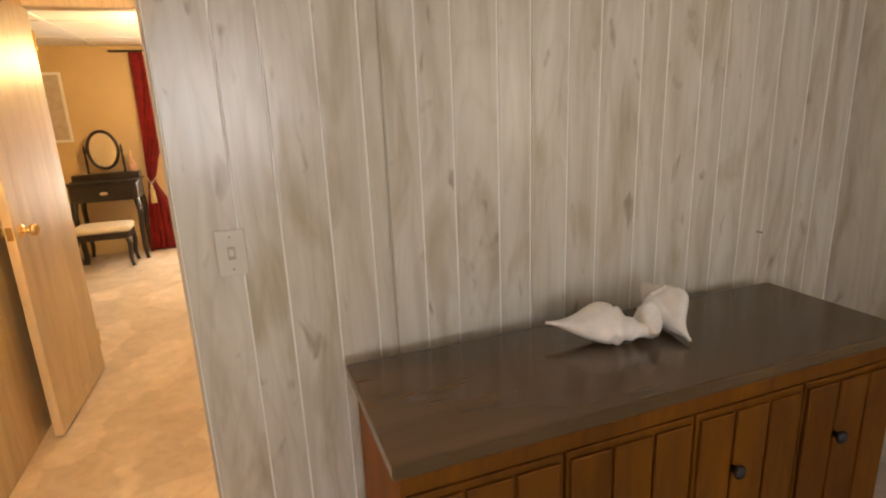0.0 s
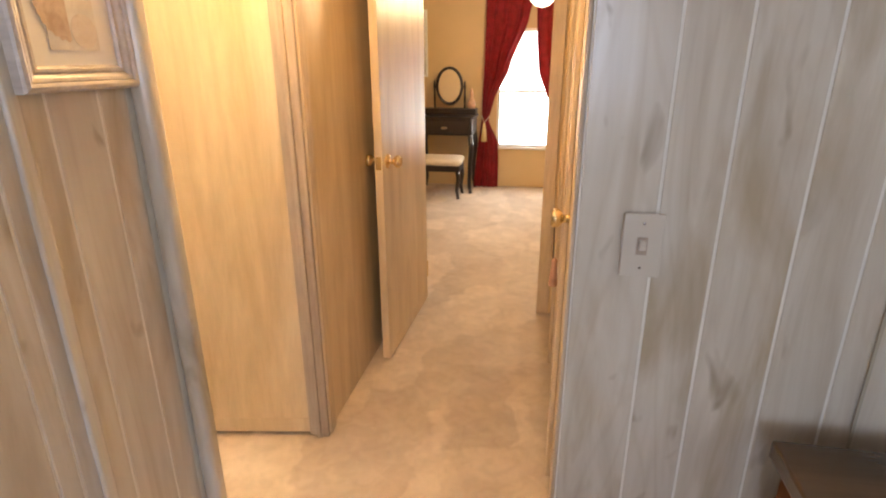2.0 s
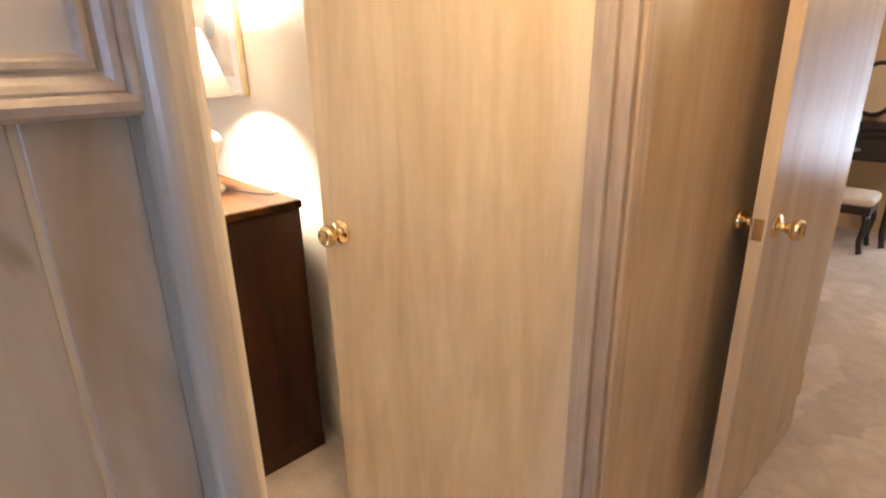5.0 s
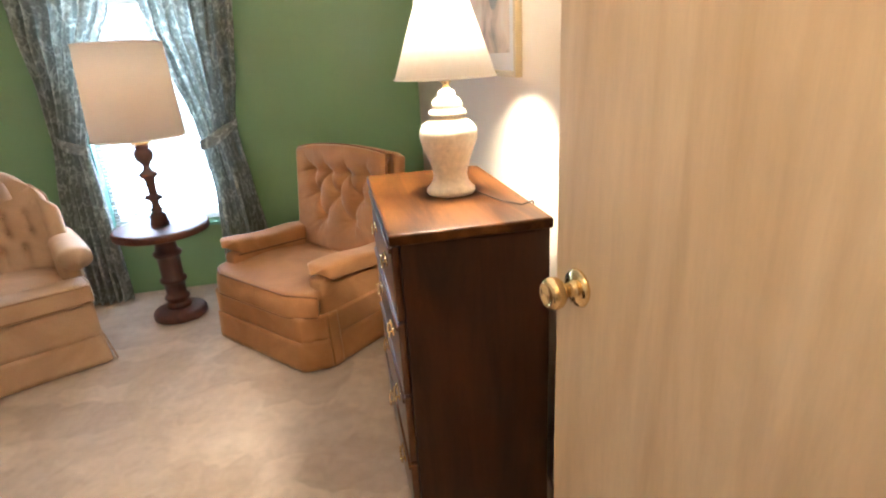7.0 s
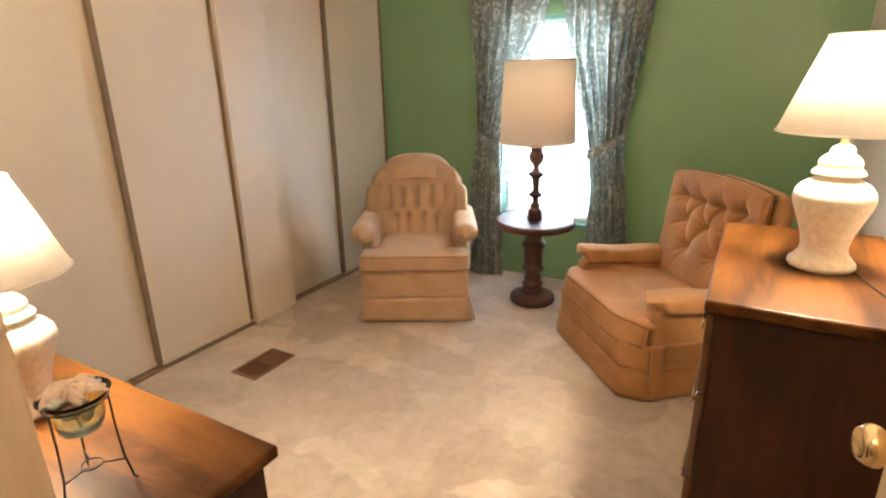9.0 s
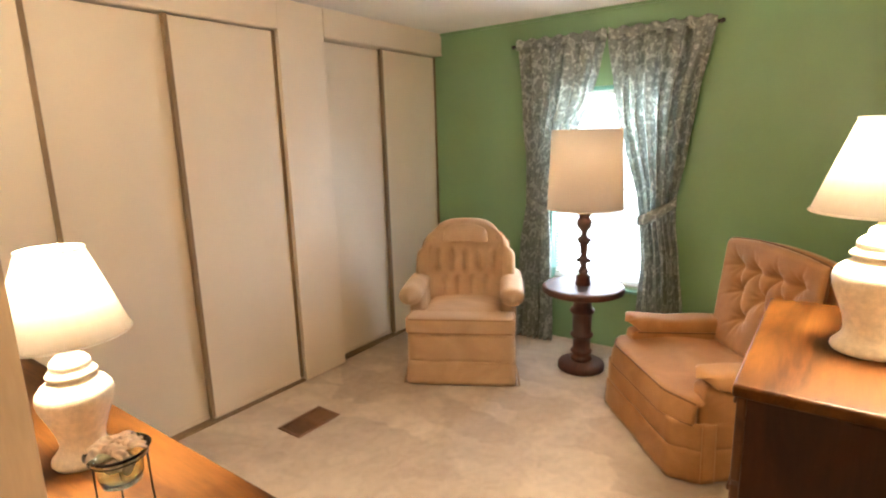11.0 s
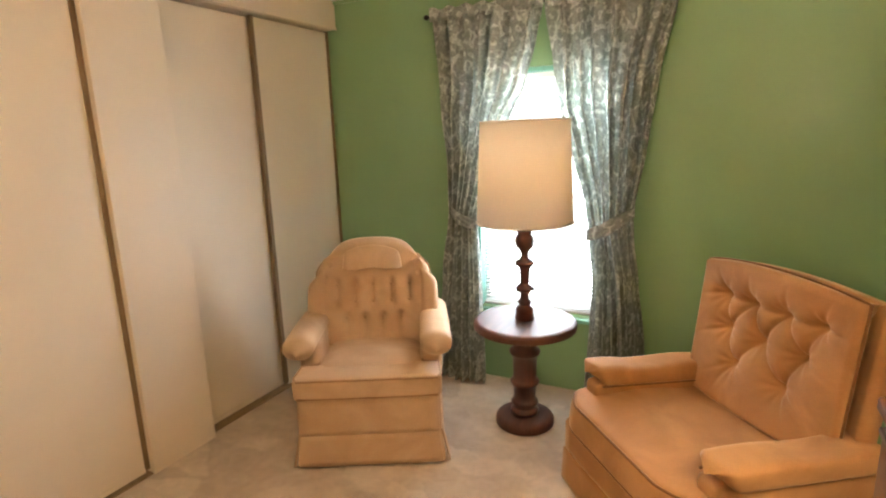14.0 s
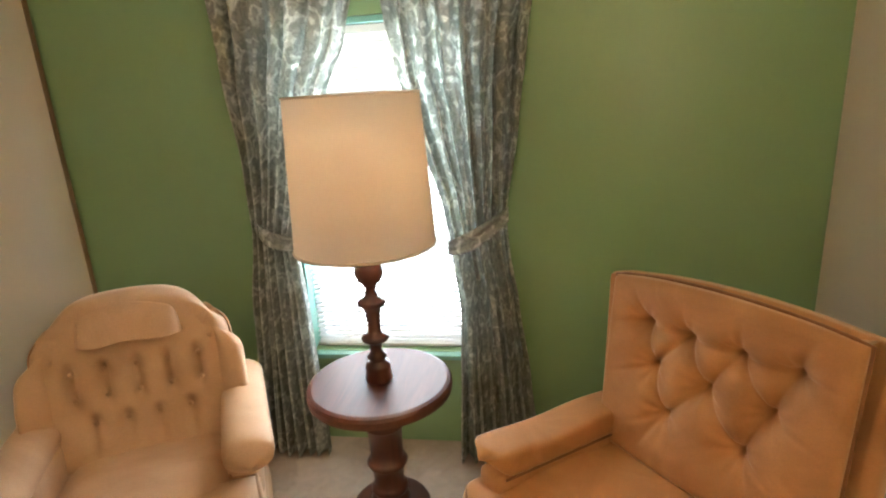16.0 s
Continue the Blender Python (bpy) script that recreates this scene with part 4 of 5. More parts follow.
def armchair_one(m):
    C = thing("armchair", "tan velvet armchair with button-tufted rounded back and skirt", "armchair", m, "velvet armchairs")
    V = M_VELVET1
    part("base", soft_box(-0.305, 0.305, -0.70, -0.012, 0.06, 0.325, 0.025, 0.004), V, C, "", True)
    part("skirt", skirt(0.315, 0.002, 0.70, 0.012, 0.155, 0.02), V, C, "loose cloth skirt", True)
    part("skirt_band", skirt(0.312, -0.003, 0.70, 0.150, 0.318, 0.02, 0.002), V, C, "", True)
    bm = soft_box(-0.318, 0.318, -0.16, 0.006, 0.322, 0.420, 0.016, 0.005)
    soft_box(-0.225, 0.225, -0.58, -0.10, 0.325, 0.425, 0.030, 0.022, bm=bm)
    cu = part("seat_cushion", bm, V, C, "padded seat cushion", True)
    for z in (0.331, 0.413):
        part("piping", tube([(-0.226, -0.30, z), (-0.24, -0.17, z), (-0.31, -0.155, z), (-0.318, -0.03, z), (-0.30, 0.006, z), (0.30, 0.006, z), (0.318, -0.03, z), (0.31, -0.155, z), (0.24, -0.17, z), (0.226, -0.30, z)], 0.0055, 6), M_PIPING1, cu, "", True)
    for s in (-1, 1):
        arm = part("arm", soft_box(s * 0.23, s * 0.325, -0.66, -0.17, 0.30, 0.53, 0.035, 0.004), V, C, "", True)

        def pad(u, v, s=s):
            t = 2 * math.pi * v
            k = min(1.0, u / 0.055)
            k2 = min(1.0, (1 - u) / 0.06)
            r = math.sqrt(max(0.0, 1 - (1 - min(k, 1)) ** 2)) * (0.6 + 0.4 * k2)
            y = -0.065 - 0.595 * u + 0.018 * math.sin(t) * (1 - k)
            return (s * (0.290 + 0.014 * (1 - u)) + 0.071 * r * math.cos(t), y, 0.524 + 0.052 * r * math.sin(t) + 0.012 * math.sin(math.pi * u) - (0.02 * (1 - k)))
        part("arm_pad", grid_surface(pad, 26, 24), V, arm, "rounded arm pad", True)
        part("skirt_pleat", grid_surface(lambda u, v, s=s: (s * (0.312 + 0.030 * v), -0.012 - 0.055 * u + 0.012 * v * (1 - u), 0.155 - 0.142 * v), 5, 6, 0.007), V, C, "flared skirt pleat", True)
    # back: an outer shell with wings, and a channelled inner panel
    def rake(z):
        return -0.20 * (z - 0.41) - 0.05 * (z - 0.41) ** 2

    def outline(x, v, half, z0, ztop, shrink):
        zs = z0 + 0.56 * (ztop - z0)
        bz = z0 + (ztop - z0) * v
        k = max(0.0, (bz - zs) / (ztop - zs))
        return x * half * (0.93 + 0.07 * min(1, (bz - z0) / 0.15)) * (1 - shrink * k ** 3), bz - 0.030 * k * x * x - 0.115 * max(0.0, k - 0.3) * abs(x) ** 5

    def shell(u, v):
        x = u * 2 - 1
        px, pz = outline(x, v, 0.320, 0.36, 0.870, 0.24)
        wing = 0.060 * max(0.0, abs(x) - 0.6) / 0.4 * min(1.0, (1 - v) / 0.45)
        edge = min(1, (1 - abs(x)) / 0.08) * min(1, (1 - v) / 0.08)
        wing -= 0.060 * min(1, max(0, (0.78 - abs(x)) / 0.14))
        return (px, -0.428 + rake(pz) + wing + 0.028 * math.sqrt(max(0.0, edge * (2 - edge))), pz)
    part("back_shell", grid_surface(shell, 60, 40, -0.05), V, C, "winged outer shell of the back", True)
    bt = [(x, z) for z in (0.70, 0.62) for x in (-0.18, -0.09, 0.0, 0.09, 0.18)] + [(x, 0.54) for x in (-0.135, -0.045, 0.045, 0.135)]

    def panel(u, v):
        x = u * 2 - 1
        px, pz = outline(x, v, 0.282, 0.41, 0.928, 0.19)
        edge = min(1, (1 - abs(x)) / 0.10) * min(1, (1 - v) / 0.08) * min(1, v / 0.05 + 0.3)
        e = math.sqrt(max(0.0, edge * (2 - edge)))
        y = -0.435 + rake(pz) + 0.045 * e
        for bx, bz in bt:
            r = math.hypot((px - bx) / 0.024, (pz - bz) / 0.034)
            y -= 0.030 * math.exp(-r * 1.0) * e
        for bx in (-0.18, -0.09, 0.0, 0.09, 0.18):
            in_z = max(0.0, min(1.0, (pz - 0.585) / 0.03)) * max(0.0, min(1.0, (0.745 - pz) / 0.05))
            y -= 0.016 * in_z * math.exp(-((px - bx) / 0.014) ** 2) * e
        for bx in (-0.135, -0.045, 0.045, 0.135):
            in_z = max(0.0, min(1.0, (pz - 0.43) / 0.05)) * max(0.0, min(1.0, (0.575 - pz) / 0.03))
            y -= 0.015 * in_z * math.exp(-((px - bx) / 0.015) ** 2) * e
        return (px, y, pz)
    bk = part("backrest", grid_surface(panel, 110, 80, -0.075), V, C, "button-tufted back with vertical channels", True)

    def flap(u, v):
        # head cushion sewn in at the top, its loose lower edge standing off the panel
        x = u * 2 - 1
        pz = 0.892 - 0.110 * v - 0.030 * x * x * (1 - v) + 0.004 * math.cos(x * 5) * v
        ex = math.sqrt(max(0.0, 1 - abs(x) ** 8))
        y = -0.435 + rake(pz) + 0.045 + (0.002 + 0.018 * math.sin(min(1.0, v * 1.05) * 1.75)) * ex - 0.004
        return (x * (0.126 + 0.008 * v), y, pz)
    part("head_roll", grid_surface(flap, 40, 24, -0.016), V, bk, "padded head roll with a loose lower edge", True)
    for s in (-1, 1):
        part("piping", tube([(outline(s, k / 24, 0.285, 0.41, 0.930, 0.19)[0], -0.428 + rake(0.41 + 0.52 * k / 24), outline(s, k / 24, 0.285, 0.41, 0.930, 0.19)[1]) for k in range(25)], 0.0045, 6), M_PIPING1, bk, "", True)
    for bx, bz in bt:
        part("button", lathe([(0.0001, -0.004), (0.007, -0.003), (0.008, 0.001), (0.006, 0.004), (0.0001, 0.005)], 10, m=Matrix.Translation((bx, -0.435 + rake(bz) + 0.020, bz)) @ Matrix.Rotation(radians(-90), 4, "X")), V, bk, "", True)
    return C


def facing(x, y, fx, fy):
    """A pose at (x, y) whose local +y points along (fx, fy)."""
    return pose(x, y, 0, 0, 0, math.degrees(math.atan2(-fx, fy)))


armchair_one(facing(-3.440, 0.252, 0.878, 0.479))


def armchair_two(m):
    C = thing("armchair", "amber velvet recliner with deep diamond-tufted back and skirt", "armchair", m, "velvet armchairs")
    V = M_VELVET2
    part("base", soft_box(-0.36, 0.36, -0.72, -0.12, 0.05, 0.30, 0.04, 0.0), V, C, "", True)
    part("skirt", skirt(0.398, 0.006, 0.74, 0.010, 0.150, 0.095), V, C, "loose cloth skirt", True)
    part("skirt_band", skirt(0.396, 0.000, 0.74, 0.145, 0.270, 0.095, 0.002), V, C, "", True)
    part("skirt_flap", grid_surface(lambda u, v: (-0.404 - 0.010 * v, -0.100 - 0.06 * u, 0.27 - 0.258 * v), 6, 10, 0.006), V, C, "", True)

    def nose(x):
        return -0.075 * max(0.0, (abs(x) - 0.62) / 0.38) ** 1.5

    def seat(u, v):
        # padded cushion, its front corners bevelled off
        x = u * 2 - 1
        hw = 0.392 if v < 0.40 else 0.392 - 0.09 * min(1, (v - 0.40) / 0.05)
        k = min(1, (1 - abs(x)) / 0.10)
        k = math.sqrt(max(0, k * (2 - k)))
        if v < 0.3:
            ang = v / 0.3 * math.pi / 2
            y = 0.014 - 0.040 * (1 - math.cos(ang)) + nose(x)
            z = 0.262 + 0.112 * math.sin(ang) ** 0.8 * (0.85 + 0.15 * k)
        else:
            t = (v - 0.3) / 0.7
            y = -0.026 - 0.58 * t + nose(x) * (1 - t)
            z = 0.262 + 0.112 * (0.85 + 0.15 * k) + 0.022 * math.sin(math.pi * min(1, t * 1.2)) * k - 0.02 * t
        return (x * hw, y, z)
    cu = part("seat_cushion", grid_surface(seat, 44, 44, -0.06), V, C, "padded seat cushion", True)
    part("piping", tube([(x * 0.386, -0.003 + nose(x), 0.368 - 0.014 * abs(x) ** 8) for x in [k / 16 - 1 for k in range(33)]], 0.005, 6), M_PIPING2, cu, "", True)
    part("piping", tube([(x * 0.392, 0.013 + nose(x), 0.268) for x in [k / 16 - 1 for k in range(33)]], 0.004, 6), M_PIPING2, cu, "", True)
    for s in (-1, 1):
        arm = part("arm", soft_box(s * (0.272 if s > 0 else 0.295), s * (0.368 if s > 0 else 0.392), -0.72, -0.108, 0.06, 0.428, 0.020, 0.003), V, C, "", True)

        def pad(u, v, s=s):
            # a square upholstered pad, tucked under at its front
            t = 2 * math.pi * v
            k = min(1.0, u / 0.045)
            r = math.sqrt(max(0.0, 1 - (1 - k) ** 2))
            ct, st = math.cos(t), math.sin(t)
            sq = lambda c: math.copysign(abs(c) ** 0.42, c)
            y = -0.112 - 0.571 * u + 0.022 * st * (1 - min(1.0, u / 0.15)) + 0.006 * math.sin(5 * ct) * (1 - k)
            tuck = 0.020 * max(0.0, 1 - u / 0.10) * max(0.0, -st)
            sag = 0.006 * math.sin(3.0 * u * math.pi + s) * max(0.0, st)
            return ((0.332 if s > 0 else -0.357) + 0.070 * r * sq(ct), y - tuck, 0.460 + 0.040 * r * sq(st) - 0.045 * u + sag)
        pd = part("arm_pad", grid_surface(pad, 44, 36), V, arm, "square arm pad with a tucked front", True)
        part("piping", tube([((0.332 if s > 0 else -0.357) - s * 0.069, -0.128 - 0.55 * k / 8, 0.425 - 0.045 * k / 8) for k in range(9)], 0.004, 6), M_PIPING2, pd, "", True)
    bt = [(x, 0.775) for x in (-0.205, -0.070, 0.070, 0.205)] + [(x, 0.655) for x in (-0.165, 0.0, 0.165)] + [(x, 0.525) for x in (-0.110, 0.110)]
    rows = [bt[0:4], bt[4:7], bt[7:9]]
    links = [(p, q) for ra, rb in zip(rows, rows[1:]) for p in ra for q in rb if abs(p[0] - q[0]) < 0.13]
    fades = [(p, (p[0] * 1.18, 0.875), 0.085) for p in rows[0]]
    fades += [(p, (math.copysign(0.33, p[0]), p[1] - 0.025 * k), 0.10) for k, p in enumerate((rows[0][0], rows[0][3], rows[1][0], rows[1][2], rows[2][0], rows[2][1]))]
    fades += [(p, (p[0] * 1.55, 0.40), 0.09) for p in rows[2]]
    top_links = list(zip(rows[0], rows[0][1:]))

    def tilt(px, pz):
        return -0.577 - 0.12 * (pz - 0.36) - 0.10 * px * px

    def pulled(px, pz):
        """How far buttons and folds draw the padding in."""
        near = min(math.hypot(px - bx, pz - bz) for bx, bz in bt)
        d = 0.0
        for bx, bz in bt:
            r = math.hypot(px - bx, pz - bz)
            turn = math.atan2(pz - bz, px - bx)
            d += 0.0022 * math.sin(9 * turn + 40 * bx) * math.exp(-((r - 0.03) / 0.035) ** 2)
            d += 0.038 * math.exp(-r / 0.024) + 0.012 * math.exp(-(r / 0.060) ** 2)
        lk = min(seg_dist(px, pz, a, b) for a, b in links)
        d += (0.011 + 0.010 * math.exp(-near / 0.05)) * math.exp(-lk / 0.008) + 0.008 * math.exp(-(lk / 0.035) ** 2)
        tk = min(seg_dist(px, pz, a, (b[0], b[1])) for a, b in top_links)
        d += 0.010 * math.exp(-(tk / 0.012) ** 2) * (1 if pz < 0.775 else 0.8) + 0.006 * math.exp(-(tk / 0.04) ** 2)
        for a, b, reach in fades:
            r = math.hypot(px - a[0], pz - a[1])
            d += 0.007 * math.exp(-(seg_dist(px, pz, a, b) / 0.008) ** 2) * math.exp(-(r / reach) ** 2)
        return d

    def front(u, v):
        x = u * 2 - 1
        half = 0.335
        zt = 0.890 + 0.032 * (1 - x * x)
        px, pz = x * half, 0.36 + (zt - 0.36) * v
        ex, ez = min(1, (1 - abs(x)) / 0.06), min(1, (1 - v) / 0.05) * min(1, v / 0.06 + 0.3)
        e = math.sqrt(max(0.0, ex * (2 - ex))) * math.sqrt(max(0.0, ez * (2 - ez)))
        soft_e = min(1, (1 - abs(x)) / 0.12)
        return (px, tilt(px, pz) + 0.028 * e + 0.012 * (1 - x * x) - pulled(px, pz) * e * soft_e, pz)
    bk = part("backrest", grid_surface(front, 132, 110, -0.06), V, C, "deep diamond-tufted back", True)
    edge_pts = [(-0.335, z) for z in (0.38, 0.50, 0.64, 0.78)] + [(-0.335 + 0.67 * k / 20, 0.890 + 0.032 * (1 - (k / 10 - 1) ** 2)) for k in range(21)] + [(0.335, z) for z in (0.78, 0.64, 0.50, 0.38)]
    part("piping", tube([(x, tilt(x, z) + 0.002, z) for x, z in edge_pts], 0.0055, 6), M_PIPING2, bk, "", True)

    def rear(u, v):
        x = u * 2 - 1
        z = 0.06 + (0.872 + 0.038 * (1 - x * x) - 0.06) * v
        return (x * (0.350 + 0.025 * v), tilt(x * 0.34, z) - 0.045 - 0.02 * (1 - v) + 0.030 * max(0.0, abs(x) - 0.85) / 0.15, z)
    part("back_shell", grid_surface(rear, 40, 24, -0.055), V, C, "", True)
    for bx, bz in bt:
        part("button", lathe([(0.0001, -0.004), (0.008, -0.003), (0.009, 0.001), (0.007, 0.004), (0.0001, 0.005)], 10, m=Matrix.Translation((bx, tilt(bx, bz) + 0.040 - pulled(bx, bz) + 0.004, bz)) @ Matrix.Rotation(radians(-90), 4, "X")), V, bk, "", True)
    return C


armchair_two(facing(-3.454, 1.257, 0.66, -0.751))


# ---------- chest of drawers and dressers ----------
def pull_on(parent, x, y, z, s=1.0):
    """A brass bail pull with a pierced back plate, on a face that looks along -y."""
    bm = box(x - 0.030 * s, x + 0.030 * s, y - 0.003, y, z - 0.010 * s, z + 0.010 * s, 0.002)
    for dx in (-0.026, 0.0, 0.026):
        lathe([(0.0001, 0), (0.012 * s, 0), (0.013 * s, 0.002), (0.009 * s, 0.004), (0.0001, 0.005)], 12, bm, Matrix.Translation((x + dx * s, y, z + (0.006 if dx == 0 else 0))) @ Matrix.Rotation(radians(90), 4, "X"))
    tube([(x - 0.026 * s, y - 0.004, z + 0.004), (x - 0.026 * s, y - 0.010, z), (x - 0.020 * s, y - 0.012, z - 0.018 * s), (x, y - 0.012, z - 0.024 * s), (x + 0.020 * s, y - 0.012, z - 0.018 * s), (x + 0.026 * s, y - 0.010, z), (x + 0.026 * s, y - 0.004, z + 0.004)], 0.0032, 8, bm)
    return part("pull", bm, M_BRASS, parent, "pierced brass bail pull", True)


def top_board(x0, x1, y0, y1, z0, z1):
    bm = box(x0, x1, y0, y1, z0, z1, 0.007, 3)
    return bm


ch = thing("chest_of_drawers", "tall walnut chest of drawers with brass pulls", "chest of drawers", pose(0, 0, 0))
X0, X1, Y0, Y1 = -2.810, -2.140, 1.845, 2.210
bm = box(X0, X1, Y0, Y1, 0.06, 0.926, 0.003)
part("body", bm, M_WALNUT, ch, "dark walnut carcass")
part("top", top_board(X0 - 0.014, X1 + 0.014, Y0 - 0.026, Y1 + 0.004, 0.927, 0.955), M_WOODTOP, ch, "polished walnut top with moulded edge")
bm = box(X0 - 0.004, X1 + 0.004, Y0 - 0.012, Y1 + 0.002, 0.004, 0.062, 0.004)
part("plinth", bm, M_WALNUT, ch)
for z0, z1 in ((0.722, 0.915), (0.512, 0.712), (0.300, 0.502), (0.078, 0.290)):
    dr = part("drawer", box(X0 + 0.018, X1 - 0.018, Y0 - 0.020, Y0 - 0.001, z0, z1, 0.005, 3), M_DRAWER, ch, "walnut drawer front")
    part("drawer_lip", box(X0 + 0.020, X1 - 0.020, Y0 - 0.026, Y0 - 0.019, z1 - 0.016, z1 - 0.003, 0.003, 2), M_DRAWER, dr, "polished lip", True)
    for x in (-2.63, -2.335):
        pull_on(dr, x, Y0 - 0.0205, (z0 + z1) / 2 + 0.008)

lo = thing("low_dresser", "long low walnut dresser with a polished top", "dresser", pose(0, 0, 0))
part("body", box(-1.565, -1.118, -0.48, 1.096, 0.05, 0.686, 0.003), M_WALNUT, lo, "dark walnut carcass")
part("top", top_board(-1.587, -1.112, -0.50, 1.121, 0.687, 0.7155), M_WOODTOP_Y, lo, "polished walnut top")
part("plinth", box(-1.558, -1.12, -0.475, 1.09, 0.003, 0.052, 0.003), M_WALNUT, lo)
for c in range(3):
    for r in range(3):
        y0, z0 = -0.46 + c * 0.515, 0.07 + r * 0.205
        dr = part("drawer", box(-1.583, -1.566, y0, y0 + 0.50, z0, z0 + 0.192, 0.004, 2), M_DRAWER, lo, "walnut drawer front")

# shell dish on a wire stand
dish = thing("shell_dish", "glass dish of small shells on a wire stand", "shell dish", pose(-1.350, 0.912, 0.7165, 0, 0, 105) @ Matrix.Diagonal((0.87, 0.87, 1, 1)))
part("bowl", lathe([(0.0001, 0.118), (0.030, 0.118), (0.040, 0.124), (0.045, 0.142), (0.047, 0.164), (0.055, 0.180), (0.065, 0.190), (0.062, 0.191), (0.052, 0.182), (0.044, 0.165), (0.041, 0.144), (0.036, 0.128), (0.0001, 0.123)], 36, cap=False), M_GREENGLASS, dish, "greenish glass bowl", True)
bm = tube([(0.0565 * math.cos(k * math.pi / 16), 0.0565 * math.sin(k * math.pi / 16), 0.176) for k in range(32)], 0.0017, 6, closed=True)
tube([(0.020 * math.cos(k * math.pi / 10), 0.020 * math.sin(k * math.pi / 10), 0.045) for k in range(20)], 0.0016, 6, bm, closed=True)
for k in range(3):
    t = 2 * math.pi * k / 3 + 0.5
    c, s = math.cos(t), math.sin(t)
    tube([(0.058 * c, 0.058 * s, 0.176), (0.058 * c, 0.058 * s, 0.12), (0.062 * c, 0.062 * s, 0.05), (0.072 * c, 0.072 * s, 0.006), (0.080 * c, 0.080 * s, 0.0025)], 0.0022, 6, bm)
    tube([(0.062 * c, 0.062 * s, 0.045), (0.020 * c, 0.020 * s, 0.045)], 0.0018, 6, bm)
part("stand", bm, M_IRON, dish, "black wire tripod stand", True)
rs = random.Random(4)


def scallop(r, ribs=9):
    """A small ribbed half shell, its hinge at the origin, opening along +y."""
    def fn(u, v):
        t = (u - 0.5) * 2.3
        q = r * v * (0.90 + 0.10 * math.cos(t * ribs * 1.4)) * (1.0 if v < 1 else 0.98)
        dome = 0.34 * r * math.sin(math.pi * min(1.0, v * 0.88 + 0.08)) * math.cos(t * 0.95)
        return (q * math.sin(t), q * math.cos(t), dome + 0.03 * r * math.cos(t * ribs * 1.4) * v)
    return grid_surface(fn, 30, 7, 0.0016)


for k in range(9):
    t = 2.4 * k
    r = 0.006 + 0.034 * math.sqrt(k / 9)
    m = Matrix.Translation((r * math.cos(t), r * math.sin(t), 0.196 - 0.10 * r + rs.uniform(0, 0.006))) @ Euler((rs.uniform(-0.25, 0.55), rs.uniform(-0.45, 0.45), t + rs.uniform(-1.0, 1.0))).to_matrix().to_4x4() @ Matrix.Translation((0, -0.016, 0))
    bm = scallop(rs.uniform(0.034, 0.050))
    bm.transform(m)
    part("shell", bm, M_DISHSHELL, dish, "small ribbed scallop shell", True)
for k in range(4):
    t = 1.6 * k + 0.4
    part("shell", lathe([(0.0001, -0.026), (0.004, -0.018), (0.011, -0.002), (0.0105, 0.005), (0.006, 0.011), (0.0001, 0.015)], 12, m=Matrix.Translation((0.022 * math.cos(t), 0.022 * math.sin(t), 0.200)) @ Euler((1.5, rs.uniform(-0.3, 0.3), t)).to_matrix().to_4x4()), M_DISHSHELL, dish, "small spiral shell", True)
for k in range(6):
    t = 1.05 * k
    part("shell", lathe([(0.0001, -0.016), (0.009, -0.008), (0.011, 0.004), (0.0001, 0.013)], 10, m=Matrix.Translation((0.020 * math.cos(t), 0.020 * math.sin(t), 0.150 + 0.006 * (k % 3))) @ Euler((1.4, rs.uniform(0, 3), t)).to_matrix().to_4x4()), M_DISHSHELL, dish, "small pale shell", True)

# floor register
ven = thing("floor_register", "brown metal floor register with louvres", "floor vent", pose(-2.665, -0.19, 0.001))
bm = box(-0.140, 0.140, -0.085, -0.068, 0, 0.006, 0.002)
box(-0.140, 0.140, 0.068, 0.085, 0, 0.006, 0.002, bm=bm)
box(-0.140, -0.122, -0.068, 0.068, 0, 0.006, 0.002, bm=bm)
box(0.122, 0.140, -0.068, 0.068, 0, 0.006, 0.002, bm=bm)
box(-0.006, 0.006, -0.068, 0.068, 0, 0.0055, 0.001, bm=bm)
part("frame", bm, M_VENT, ven)
part("backing", box(-0.122, 0.122, -0.068, 0.068, 0, 0.0015), M_VENTHOLE, ven)
sl = part("louvre", box(-0.0016, 0.0016, -0.067, 0.067, -0.0035, 0.0035), M_VENT, ven)
k = 0
for half, tilt, tall in ((-0.064, 70, 1.3), (0.064, -8, 0.55)):
    for i in range(12):
        mm = Matrix.Translation((half - 0.052 + i * 0.0095, 0, 0.0036)) @ Matrix.Rotation(radians(tilt), 4, "Y") @ Matrix.Diagonal((1, 1, tall, 1))
        if k == 0:
            sl.matrix_basis = mm
        else:
            share("louvre", sl, ven, mm)
        k += 1

# picture on the cream wall
pic = thing("picture_frame", "framed pale garden print in a narrow gilt frame", "picture", pose(-2.93, 2.2845, 1.60))
bm = box(-0.385, -0.367, -0.022, 0, -0.345, 0.345, 0.003)
box(0.367, 0.385, -0.022, 0, -0.345, 0.345, 0.003, bm=bm)
box(-0.367, 0.367, -0.022, 0, -0.345, -0.327, 0.003, bm=bm)
box(-0.367, 0.367, -0.022, 0, 0.327, 0.345, 0.003, bm=bm)
part("frame", bm, M_GOLDF, pic, "narrow gilt frame")
part("mat_board", box(-0.367, 0.367, -0.010, -0.004, -0.327, 0.327), M_MATB, pic, "white mat")
part("print", box(-0.30, 0.30, -0.0115, -0.0100, -0.275, 0.265), M_ART_LAND, pic, "faded garden print")
